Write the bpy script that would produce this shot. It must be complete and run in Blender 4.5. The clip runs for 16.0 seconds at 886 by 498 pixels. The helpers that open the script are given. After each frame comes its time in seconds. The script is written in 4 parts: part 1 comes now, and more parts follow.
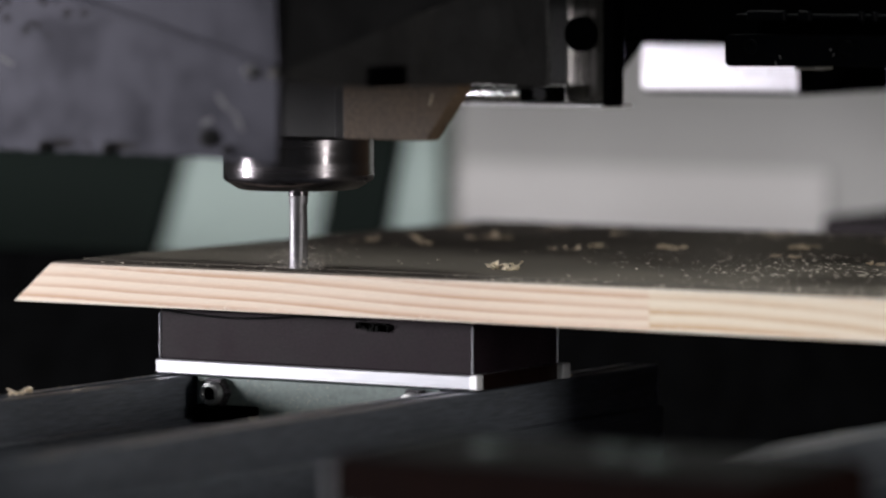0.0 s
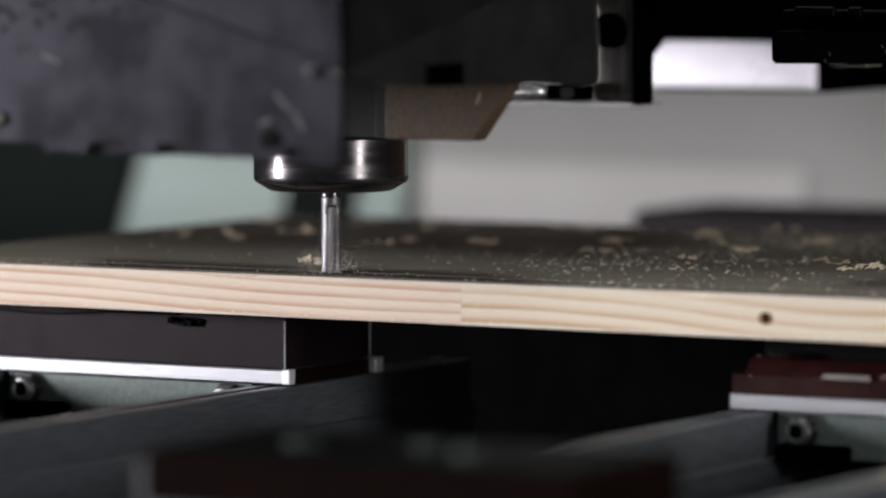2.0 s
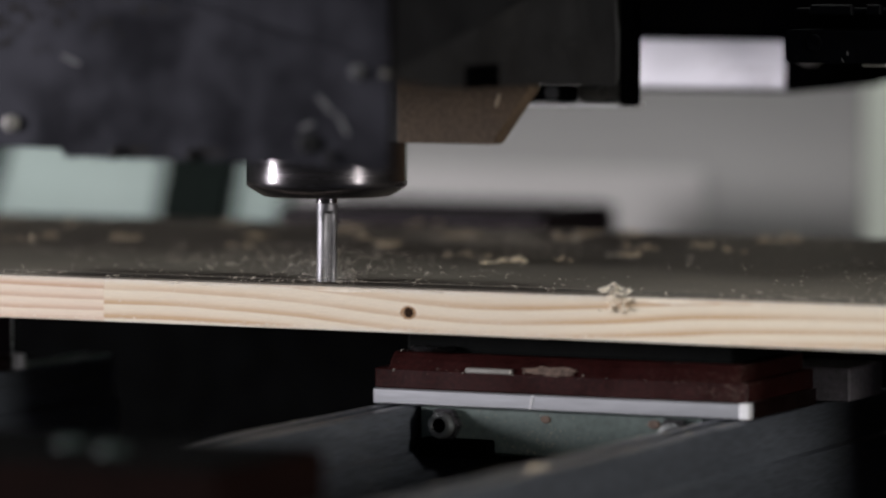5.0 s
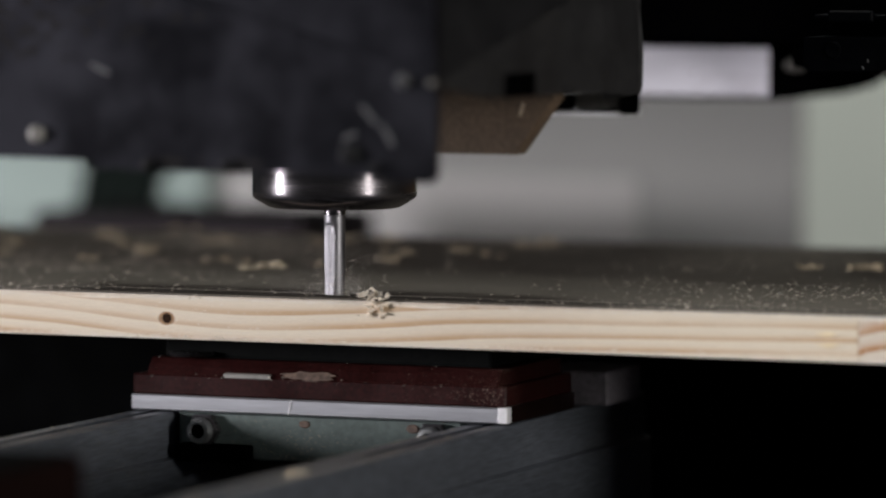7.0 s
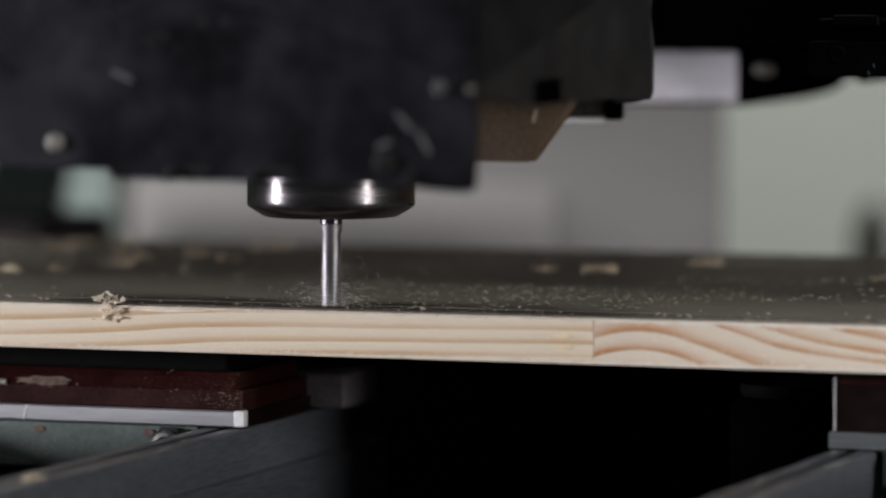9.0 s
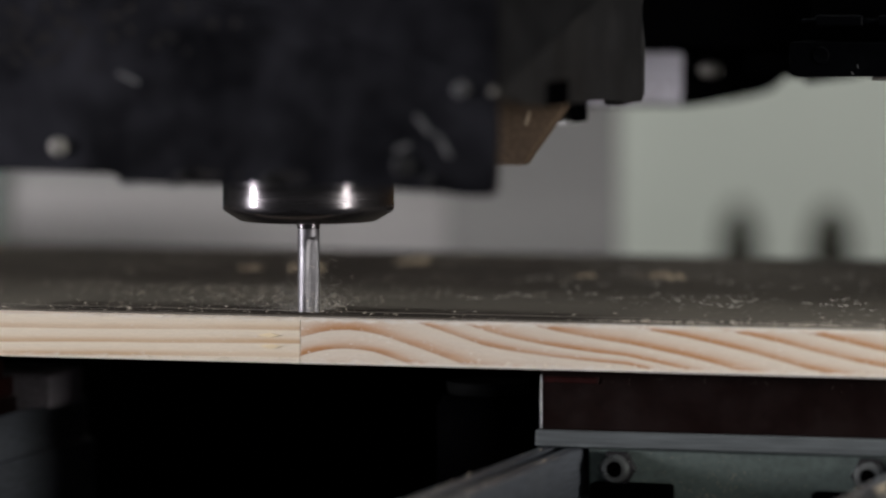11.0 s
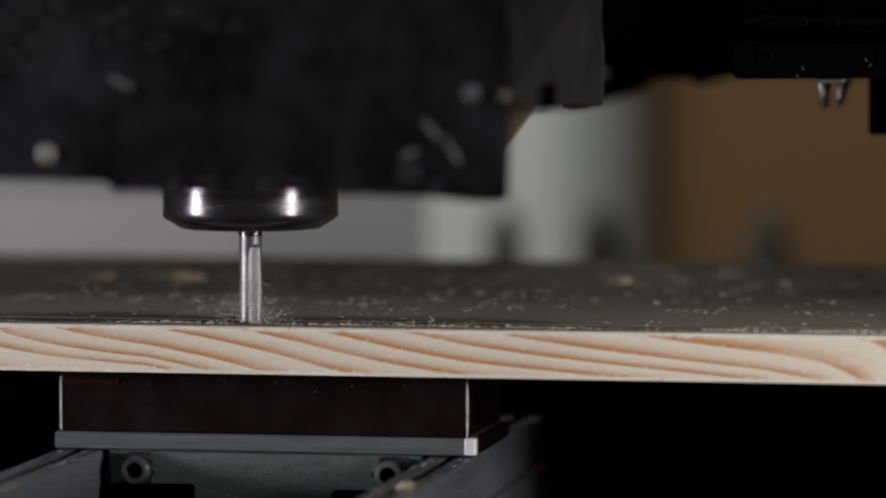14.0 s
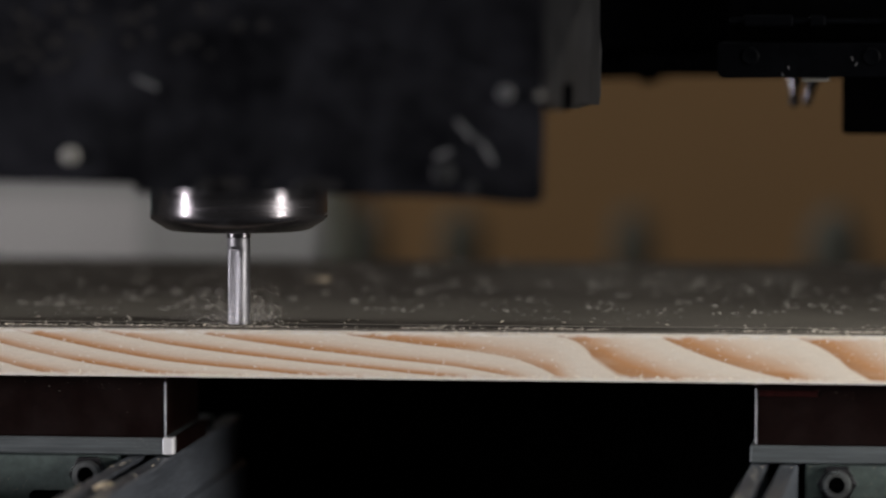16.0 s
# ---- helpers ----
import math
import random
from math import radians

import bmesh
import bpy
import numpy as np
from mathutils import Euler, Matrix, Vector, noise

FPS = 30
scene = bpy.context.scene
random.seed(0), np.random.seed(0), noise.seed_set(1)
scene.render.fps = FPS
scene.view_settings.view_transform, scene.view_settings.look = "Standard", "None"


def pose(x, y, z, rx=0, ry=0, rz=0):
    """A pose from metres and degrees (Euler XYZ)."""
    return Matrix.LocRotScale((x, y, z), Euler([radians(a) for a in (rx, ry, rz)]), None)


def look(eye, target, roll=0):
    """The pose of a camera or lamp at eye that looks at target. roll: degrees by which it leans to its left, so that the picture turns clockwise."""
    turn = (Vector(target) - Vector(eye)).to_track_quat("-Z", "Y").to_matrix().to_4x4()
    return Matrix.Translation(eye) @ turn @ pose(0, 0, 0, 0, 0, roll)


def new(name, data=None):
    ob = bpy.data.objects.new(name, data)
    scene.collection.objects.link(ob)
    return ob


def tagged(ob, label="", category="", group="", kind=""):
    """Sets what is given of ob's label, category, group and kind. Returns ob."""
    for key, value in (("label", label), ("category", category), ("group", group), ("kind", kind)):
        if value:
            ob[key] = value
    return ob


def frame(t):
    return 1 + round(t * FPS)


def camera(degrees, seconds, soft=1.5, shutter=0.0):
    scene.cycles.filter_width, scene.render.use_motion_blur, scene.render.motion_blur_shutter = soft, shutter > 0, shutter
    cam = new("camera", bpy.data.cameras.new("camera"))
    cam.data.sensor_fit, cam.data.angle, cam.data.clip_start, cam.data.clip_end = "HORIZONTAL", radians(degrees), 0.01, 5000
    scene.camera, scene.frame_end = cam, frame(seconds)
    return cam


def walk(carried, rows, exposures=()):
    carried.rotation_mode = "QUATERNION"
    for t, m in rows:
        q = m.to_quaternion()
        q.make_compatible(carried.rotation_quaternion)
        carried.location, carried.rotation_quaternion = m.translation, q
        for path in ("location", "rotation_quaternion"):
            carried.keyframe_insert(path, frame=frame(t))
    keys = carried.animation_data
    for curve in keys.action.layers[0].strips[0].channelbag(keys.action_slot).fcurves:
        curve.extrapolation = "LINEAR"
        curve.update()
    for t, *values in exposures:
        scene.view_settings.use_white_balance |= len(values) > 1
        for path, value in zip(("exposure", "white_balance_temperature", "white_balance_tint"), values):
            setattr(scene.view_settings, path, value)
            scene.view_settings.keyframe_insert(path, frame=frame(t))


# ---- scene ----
# ---- camera: stands on a tripod and pans after the tool ----
EYE = (0.0, -1.7363, 0.1433)
cam = camera(10.263, 16.0, soft=2.1, shutter=0.4)
cam.data.dof.use_dof = True
cam.data.dof.aperture_fstop = 5.0
head = new("router_head")
cam.data.dof.focus_object = head
walk(cam, [
    (0.0, pose(*EYE, 86.321, 0, 31.638)),
    (0.5, pose(*EYE, 86.274, 0, 31.072)),
    (1.0, pose(*EYE, 86.287, 0, 30.444)),
    (1.5, pose(*EYE, 86.274, 0, 30.011)),
    (2.0, pose(*EYE, 86.252, 0, 29.451)),
    (2.5, pose(*EYE, 86.257, 0, 28.792)),
    (3.0, pose(*EYE, 86.222, 0, 28.073)),
    (3.5, pose(*EYE, 86.234, 0, 27.365)),
    (4.0, pose(*EYE, 86.245, 0, 26.706)),
    (4.2, pose(*EYE, 86.226, 0, 26.416)),
    (6.3, pose(*EYE, 86.236, 0, 23.561)),
    (6.5, pose(*EYE, 86.239, 0, 23.282)),
    (7.0, pose(*EYE, 86.252, 0, 22.481)),
    (7.5, pose(*EYE, 86.263, 0, 21.790)),
    (8.0, pose(*EYE, 86.284, 0, 21.060)),
    (8.5, pose(*EYE, 86.289, 0, 20.256)),
    (9.0, pose(*EYE, 86.284, 0, 19.406)),
    (9.2, pose(*EYE, 86.283, 0, 19.063)),
    (11.3, pose(*EYE, 86.281, 0, 15.414)),
    (11.5, pose(*EYE, 86.289, 0, 15.012)),
    (12.0, pose(*EYE, 86.282, 0, 14.023)),
    (12.5, pose(*EYE, 86.270, 0, 13.054)),
    (13.0, pose(*EYE, 86.273, 0, 12.070)),
    (13.5, pose(*EYE, 86.260, 0, 11.281)),
    (14.0, pose(*EYE, 86.274, 0, 10.398)),
    (14.5, pose(*EYE, 86.262, 0, 9.556)),
    (15.0, pose(*EYE, 86.252, 0, 8.617)),
    (15.5, pose(*EYE, 86.252, 0, 7.726)),
    (16.0, pose(*EYE, 86.255, 0, 6.879)),
])

# ---- light: two work lights in front, the hall's ceiling light, and an added fill ----
world = bpy.data.worlds.new("hall_air")
scene.world = world
world.use_nodes = True
world.node_tree.nodes["Background"].inputs["Color"].default_value = (0.55, 0.62, 0.7, 1)
world.node_tree.nodes["Background"].inputs["Strength"].default_value = 0.015


def area_lamp(name, eye, target, sx, sy, watts, color):
    data = bpy.data.lights.new(name, "AREA")
    data.shape, data.size, data.size_y, data.energy, data.color = "RECTANGLE", sx, sy, watts, color
    ob = new(name, data)
    ob.matrix_world = look(eye, target)
    return ob


area_lamp("work_light_a", (-2.67, -1.15, 0.165), (-0.9, 0.0, 0.0), 0.36, 0.50, 55, (1.0, 0.96, 1.0))
area_lamp("work_light_b", (1.00, -0.57, 0.19), (-0.6, 0.0, 0.0), 0.26, 0.47, 13.6, (1.0, 0.96, 0.92))
area_lamp("ceiling_light_a", (-2.2, 1.2, 2.55), (-1.9, 1.4, 0.0), 1.2, 0.5, 60, (0.98, 1.0, 0.96))
# No known source: fill from front and above, added to lift the board's top.
area_lamp("front_fill_light", (-0.5, -2.0, 2.4), (-0.5, 0.0, 0.0), 1.6, 0.5, 20, (0.98, 1.0, 0.96))
scene.view_settings.exposure = 0.0


# ---- materials ----
def material(name, color, rough=0.5, metal=0.0, spread=0.15, scale=40.0, bump=0.1, fine=400.0, dust=0.0, dust_color=(0.5, 0.43, 0.33), stretch=(1, 1, 1), gloss=0.5, rough_spread=0.08, sheen=(1, 1, 1)):
    m = bpy.data.materials.new(name)
    m.use_nodes = True
    nt = m.node_tree
    N, L = nt.nodes, nt.links
    b = N["Principled BSDF"]
    tc = N.new("ShaderNodeTexCoord")
    mp = N.new("ShaderNodeMapping")
    mp.inputs["Scale"].default_value = stretch
    L.new(tc.outputs["Object"], mp.inputs["Vector"])
    n1 = N.new("ShaderNodeTexNoise")
    n1.inputs["Scale"].default_value, n1.inputs["Detail"].default_value = scale, 5
    n2 = N.new("ShaderNodeTexNoise")
    n2.inputs["Scale"].default_value, n2.inputs["Detail"].default_value = fine, 3
    L.new(mp.outputs[0], n1.inputs["Vector"])
    L.new(mp.outputs[0], n2.inputs["Vector"])
    add = N.new("ShaderNodeMath")
    add.operation = "MULTIPLY_ADD"
    add.inputs[1].default_value = 0.6
    L.new(n2.outputs["Fac"], add.inputs[0])
    half = N.new("ShaderNodeMath")
    half.operation = "MULTIPLY"
    half.inputs[1].default_value = 0.4
    L.new(n1.outputs["Fac"], half.inputs[0])
    L.new(half.outputs[0], add.inputs[2])
    ramp = N.new("ShaderNodeValToRGB")
    lo = [max(0.0, c * (1 - spread)) for c in color]
    hi = [min(1.0, c * (1 + spread)) for c in color]
    ramp.color_ramp.elements[0].position, ramp.color_ramp.elements[1].position = 0.35, 0.65
    ramp.color_ramp.elements[0].color, ramp.color_ramp.elements[1].color = (*lo, 1), (*hi, 1)
    L.new(add.outputs[0], ramp.inputs["Fac"])
    last = ramp.outputs["Color"]
    rr = N.new("ShaderNodeMapRange")
    rr.inputs["From Min"].default_value, rr.inputs["From Max"].default_value = 0.32, 0.68
    rr.inputs["To Min"].default_value, rr.inputs["To Max"].default_value = max(0.02, rough - rough_spread), min(1.0, rough + rough_spread)
    L.new(n1.outputs["Fac"], rr.inputs["Value"])
    L.new(rr.outputs[0], b.inputs["Roughness"])
    if dust > 0:
        n3 = N.new("ShaderNodeTexNoise")
        n3.inputs["Scale"].default_value, n3.inputs["Detail"].default_value = 1500.0, 2
        L.new(tc.outputs["Object"], n3.inputs["Vector"])
        n4 = N.new("ShaderNodeTexNoise")
        n4.inputs["Scale"].default_value, n4.inputs["Detail"].default_value = 22.0, 4
        L.new(tc.outputs["Object"], n4.inputs["Vector"])
        sm = N.new("ShaderNodeMath")
        sm.operation = "MULTIPLY_ADD"
        sm.inputs[1].default_value = 0.45
        L.new(n4.outputs["Fac"], sm.inputs[0])
        L.new(n3.outputs["Fac"], sm.inputs[2])
        mr = N.new("ShaderNodeMapRange")
        mr.inputs["From Min"].default_value, mr.inputs["From Max"].default_value = 0.93 - 0.15 * dust, 1.0 - 0.12 * dust
        L.new(sm.outputs[0], mr.inputs["Value"])
        mx = N.new("ShaderNodeMixRGB")
        mx.inputs["Color2"].default_value = (*dust_color, 1)
        L.new(mr.outputs[0], mx.inputs["Fac"])
        L.new(last, mx.inputs["Color1"])
        last = mx.outputs["Color"]
    L.new(last, b.inputs["Base Color"])
    b.inputs["Metallic"].default_value = metal
    b.inputs["Specular IOR Level"].default_value = gloss
    b.inputs["Specular Tint"].default_value = (*sheen, 1)
    if bump > 0:
        bp = N.new("ShaderNodeBump")
        bp.inputs["Strength"].default_value, bp.inputs["Distance"].default_value = bump, 0.001
        L.new(add.outputs[0], bp.inputs["Height"])
        L.new(bp.outputs[0], b.inputs["Normal"])
    return m


def pine(name, periods, x_change, lean, bends, warp, pale, brown, seed, contrast=1.0, rim=0.35, tops=None, runs=None, arch=None):
    """Sawn pine: year rings as bands that lean and bend along the board. Each starts with a sharp brown line and fades upwards.
    periods: ring widths before and after x_change; lean: rings a metre; bends: (rings, place, width) of each swing.
    tops: where each ring meets the upper edge; runs: (place, length) of a ring's way from the upper edge to the lower;
    arch: (place, width, height) by which the rings bow down towards the stave's end; rim: paler worn edges."""
    m = bpy.data.materials.new(name)
    m.use_nodes = True
    nt = m.node_tree
    N, L = nt.nodes, nt.links
    b = N["Principled BSDF"]
    tc = N.new("ShaderNodeTexCoord")
    sep = N.new("ShaderNodeSeparateXYZ")
    L.new(tc.outputs["Object"], sep.inputs[0])

    def math_node(op, a, c, d=None):
        q = N.new("ShaderNodeMath")
        q.operation = op
        for i, v in enumerate((a, c, d)):
            if v is None:
                continue
            if isinstance(v, (int, float)):
                q.inputs[i].default_value = v
            else:
                L.new(v, q.inputs[i])
        return q.outputs[0]

    def noise_node(sx, sy, sz, scale, detail, off):
        mp = N.new("ShaderNodeMapping")
        mp.inputs["Scale"].default_value = (sx, sy, sz)
        mp.inputs["Location"].default_value = (off, off * 0.7, off * 1.3)
        L.new(tc.outputs["Object"], mp.inputs["Vector"])
        n = N.new("ShaderNodeTexNoise")
        n.inputs["Scale"].default_value, n.inputs["Detail"].default_value = scale, detail
        L.new(mp.outputs[0], n.inputs["Vector"])
        return n.outputs["Fac"]

    def swing(rings, place, width):
        return math_node("MULTIPLY", math_node("TANH", math_node("DIVIDE", math_node("SUBTRACT", x, place), width), 0.0), rings)

    x = sep.outputs["X"]
    wide = math_node("ADD", swing((periods[1] - periods[0]) / 2, x_change, 0.03), (periods[1] + periods[0]) / 2)
    z = math_node("ADD", sep.outputs["Z"], 0.009)
    w1 = math_node("SUBTRACT", noise_node(0.22, 1, 1.0, 34.0, 2, seed), 0.5)
    w2 = math_node("SUBTRACT", noise_node(0.12, 1, 1.0, 160.0, 3, seed + 3), 0.5)
    z = math_node("MULTIPLY_ADD", w1, warp, z)
    z = math_node("MULTIPLY_ADD", w2, warp * 0.2, z)
    v = math_node("ADD", math_node("DIVIDE", z, wide), math_node("MULTIPLY_ADD", x, lean, 50.0))
    for bend in bends:
        v = math_node("ADD", v, swing(*bend))
    if tops:
        lo_x, hi_x = tops[0], tops[-1]

        def table(value, pairs, kind):
            q = N.new("ShaderNodeValToRGB")
            q.color_ramp.interpolation = kind
            el = q.color_ramp.elements
            spots = [((p - lo_x) / (hi_x - lo_x), g) for p, g in pairs]
            el[0].position, el[0].color = spots[0][0], (*[spots[0][1]] * 3, 1)
            el[1].position, el[1].color = spots[-1][0], (*[spots[-1][1]] * 3, 1)
            for p, g in spots[1:-1]:
                el.new(p).color = (g, g, g, 1)
            L.new(math_node("DIVIDE", math_node("SUBTRACT", value, lo_x), hi_x - lo_x), q.inputs["Fac"])
            return q.outputs["Color"]

        run = table(x, [(p, g * 5) for p, g in runs], "LINEAR")
        down = math_node("DIVIDE", math_node("SUBTRACT", 0.0068, z), 0.0145)
        if arch:
            bow = math_node("MAXIMUM", math_node("DIVIDE", math_node("SUBTRACT", arch[0], x), arch[1]), 0.0)
            down = math_node("SUBTRACT", down, math_node("MULTIPLY", math_node("MULTIPLY", bow, bow), arch[2]))
        top_x = math_node("SUBTRACT", x, math_node("MULTIPLY", math_node("MULTIPLY", run, 0.2), down))
        v = math_node("MULTIPLY", table(top_x, [(p, k / (len(tops) - 1)) for k, p in enumerate(tops)], "LINEAR"), len(tops) - 1.0)
        v = math_node("ADD", v, 0.07)
    fr = math_node("FRACT", v, 0.0)
    ramp = N.new("ShaderNodeValToRGB")
    e = ramp.color_ramp.elements
    mid = [p * 0.72 + q * 0.28 for p, q in zip(pale, brown)]
    e[0].position, e[0].color = 0.0, (*pale, 1)
    e[1].position, e[1].color = 1.0, (*pale, 1)
    steps = (0.035, 0.17, 0.46, 0.76) if tops else (0.05, 0.24, 0.48, 0.76)
    for pos, col in zip(steps, ([c * (0.80 if tops else 0.92) for c in brown], brown, mid, [p * 0.98 for p in pale])):
        q = e.new(pos)
        q.color = (*col, 1)
    L.new(fr, ramp.inputs["Fac"])
    # how strong each ring is
    strong = N.new("ShaderNodeMapRange")
    strong.inputs["From Min"].default_value, strong.inputs["From Max"].default_value = 0.35, 0.6
    strong.inputs["To Min"].default_value, strong.inputs["To Max"].default_value = 0.45 * contrast, contrast
    L.new(noise_node(0.1, 1, 1.0, 90.0, 2, seed + 9), strong.inputs["Value"])
    mix = N.new("ShaderNodeMixRGB")
    mix.inputs["Color1"].default_value = (*pale, 1)
    L.new(strong.outputs[0], mix.inputs["Fac"])
    L.new(ramp.outputs["Color"], mix.inputs["Color2"])
    # fine fibres and saw fuzz
    fib = noise_node(0.05, 1, 1.0, 2600.0, 3, seed + 5)
    fuzz = noise_node(1, 1, 1, 1500.0, 2, seed + 6)
    tone = math_node("ADD", math_node("MULTIPLY", fib, 0.22), math_node("MULTIPLY_ADD", fuzz, 0.30, 0.73))
    mul = N.new("ShaderNodeMixRGB")
    mul.blend_type = "MULTIPLY"
    mul.inputs["Fac"].default_value = 1.0
    # worn pale rims and specks of torn fibre
    far = math_node("ABSOLUTE", math_node("ADD", sep.outputs["Z"], 0.00935), 0.0)
    far = math_node("ADD", far, math_node("MULTIPLY", math_node("SUBTRACT", noise_node(0.5, 1, 1, 420.0, 3, seed + 12), 0.5), 0.0030))
    edge = N.new("ShaderNodeMapRange")
    edge.inputs["From Min"].default_value, edge.inputs["From Max"].default_value = 0.0068, 0.0078
    edge.inputs["To Max"].default_value = rim
    L.new(far, edge.inputs["Value"])
    speck = N.new("ShaderNodeMapRange")
    speck.inputs["From Min"].default_value, speck.inputs["From Max"].default_value = 0.66, 0.72
    speck.inputs["To Max"].default_value = rim
    L.new(noise_node(0.8, 1, 1, 900.0, 1, seed + 14), speck.inputs["Value"])
    worn = N.new("ShaderNodeMixRGB")
    worn.inputs["Color2"].default_value = (0.86, 0.81, 0.74, 1)
    L.new(math_node("MAXIMUM", edge.outputs[0], speck.outputs[0]), worn.inputs["Fac"])
    L.new(mix.outputs["Color"], worn.inputs["Color1"])
    L.new(worn.outputs["Color"], mul.inputs["Color1"])
    L.new(tone, mul.inputs["Color2"])
    L.new(mul.outputs["Color"], b.inputs["Base Color"])
    b.inputs["Roughness"].default_value = 0.72
    bp = N.new("ShaderNodeBump")
    bp.inputs["Strength"].default_value, bp.inputs["Distance"].default_value = 0.35, 0.0006
    L.new(math_node("ADD", math_node("ADD", fib, fuzz), math_node("MULTIPLY", fr, 0.5)), bp.inputs["Height"])
    L.new(bp.outputs[0], b.inputs["Normal"])
    return m


M_STAVE_A = pine("pine_straight_grain", (0.0046, 0.0046), -1.1, 1.5, ((0.5, -1.12, 0.05),), 0.0032, (0.84, 0.715, 0.585), (0.61, 0.39, 0.25), 1.0, 0.85)
M_STAVE_B = pine("pine_faint_grain", (0.0058, 0.0052), -0.70, -1.0, ((0.9, -0.86, 0.05), (-0.7, -0.74, 0.06), (0.6, -5.0, 0.1)), 0.0036, (0.84, 0.745, 0.60), (0.56, 0.335, 0.15), 4.0, 0.76, 0.5)
RING_TOPS = (-0.70, -0.590, -0.5563, -0.5350, -0.5046, -0.4875, -0.4600, -0.4205, -0.390, -0.362, -0.3285, -0.294, -0.2401, -0.162, -0.1297, -0.0792, -0.03, 0.03, 0.10, 0.46)
RING_RUNS = ((-0.60, 0.048), (-0.5525, 0.048), (-0.483, 0.046), (-0.455, 0.066), (-0.428, 0.085), (-0.405, 0.081), (-0.385, 0.074), (-0.362, 0.067), (-0.340, 0.069), (-0.310, 0.078), (-0.275, 0.099), (-0.240, 0.113), (-0.205, 0.124), (-0.185, 0.114), (-0.170, 0.080), (-0.158, 0.020), (-0.147, 0.021), (-0.1375, 0.027), (-0.116, 0.034), (-0.0865, 0.046), (-0.066, 0.024), (0.0, 0.03), (0.4, 0.05))
M_STAVE_C = pine("pine_slanting_grain", (0.006, 0.006), -0.3, 0.0, (), 0.0016, (0.765, 0.68, 0.57), (0.53, 0.265, 0.115), 8.0, 1.25, 0.9, RING_TOPS, RING_RUNS, (-0.5185, 0.034, 0.76))
M_FILM = material("dark_phenolic_film", (0.152, 0.135, 0.115), 0.72, 0, 0.22, 30, 0.12, 900, dust=0.5, dust_color=(0.22, 0.205, 0.17), gloss=0.04)
M_GROOVE = material("dark_groove", (0.03, 0.026, 0.02), 0.8, 0, 0.3)
M_CHIP = material("pale_shaving", (0.70, 0.60, 0.44), 0.75, 0, 0.25, 120, 0.2)
M_DUST = material("grey_sawdust", (0.195, 0.18, 0.155), 0.8, 0, 0.35, 300, 0.0)
M_CRUMB_PALE = material("whitish_sawdust", (0.66, 0.60, 0.50), 0.75, 0, 0.3, 300, 0.0)
# Torn fibre beside the joint, its golden glint put into the colour.
M_GLINT = material("golden_fibre_glint", (0.90, 0.76, 0.52), 0.4, 0, 0.1, 300, 0.0)
M_KNOT_RIM = material("tan_knot_rim", (0.42, 0.25, 0.13), 0.7, 0, 0.3, 400, 0.1)
M_TUFT = material("grey_dust_tuft", (0.40, 0.38, 0.335), 0.8, 0, 0.35, 300, 0.0)
M_CRUMB = material("bright_sawdust", (0.50, 0.45, 0.36), 0.75, 0, 0.35, 300, 0.0)
M_FUZZ = material("torn_pale_fibre", (0.86, 0.78, 0.66), 0.8, 0, 0.1, 300, 0.0)
M_AIRDUST = material("white_wood_flour", (0.90, 0.87, 0.82), 0.9, 0, 0.05, 300, 0.0)
M_CHIP_B = material("tan_shaving", (0.50, 0.41, 0.29), 0.8, 0, 0.3, 120, 0.2)
M_RING = material("pale_brown_wear", (0.42, 0.33, 0.24), 0.7, 0, 0.3, 500, 0.1)
M_KNOT = material("dark_knot", (0.032, 0.016, 0.009), 0.8, 0, 0.6, 900, 0.6, 2500, gloss=0.1)
M_POD_BLACK = material("black_pod_plastic", (0.0138, 0.0088, 0.0120), 0.52, 0, 0.45, 60, 0.16, 900, dust=0.0, dust_color=(0.16, 0.15, 0.14), gloss=0.10)
M_POD_RED = material("oxblood_pod_plastic", (0.0215, 0.0048, 0.0045), 0.45, 0, 0.5, 60, 0.12, 700, dust=0.03, dust_color=(0.20, 0.15, 0.12), gloss=0.12)
M_POD_DARK = material("dark_brown_pod_plastic", (0.0075, 0.0033, 0.0029), 0.36, 0, 0.3, 60, 0.08, 700, dust=0.0, gloss=0.2)
M_POD_FORE = material("darker_brown_pod_plastic", (0.0085, 0.0040, 0.0034), 0.75, 0, 0.4, 60, 0.15, 500, gloss=0.02)
M_RUBBER = material("black_rubber", (0.0034, 0.0038, 0.0038), 0.75, 0, 0.3, 80, 0.3, gloss=0.05)
M_ALU = material("brushed_aluminium", (0.43, 0.44, 0.47), 0.46, 0.85, 0.12, 40, 0.12, 400, stretch=(0.15, 1, 3))
# Dusty aluminium; the weaker lamp light on these plates is put into the colour.
M_ALU_SHADED = material("dusty_aluminium_in_shade", (0.17, 0.19, 0.198), 0.45, 0.6, 0.3, 30, 0.15, 300, dust=0.15, dust_color=(0.4, 0.4, 0.38), stretch=(0.15, 1, 3))
M_ALU_EDGE = material("bright_aluminium", (0.85, 0.85, 0.87), 0.55, 0.35, 0.06, 60, 0.1)
M_BLOCK = material("green_grey_cast_block", (0.12, 0.152, 0.143), 0.45, 0.3, 0.2, 30, 0.06, dust=0.02)
M_RAIL = material("dark_anodised_rail", (0.132, 0.146, 0.170), 0.38, 0.35, 0.3, 25, 0.05, 300, dust=0.12, dust_color=(0.25, 0.24, 0.21), stretch=(3, 0.3, 3))
M_STEEL_DARK = material("black_oxide_steel", (0.045, 0.045, 0.048), 0.28, 0.8, 0.2, 60, 0.1)
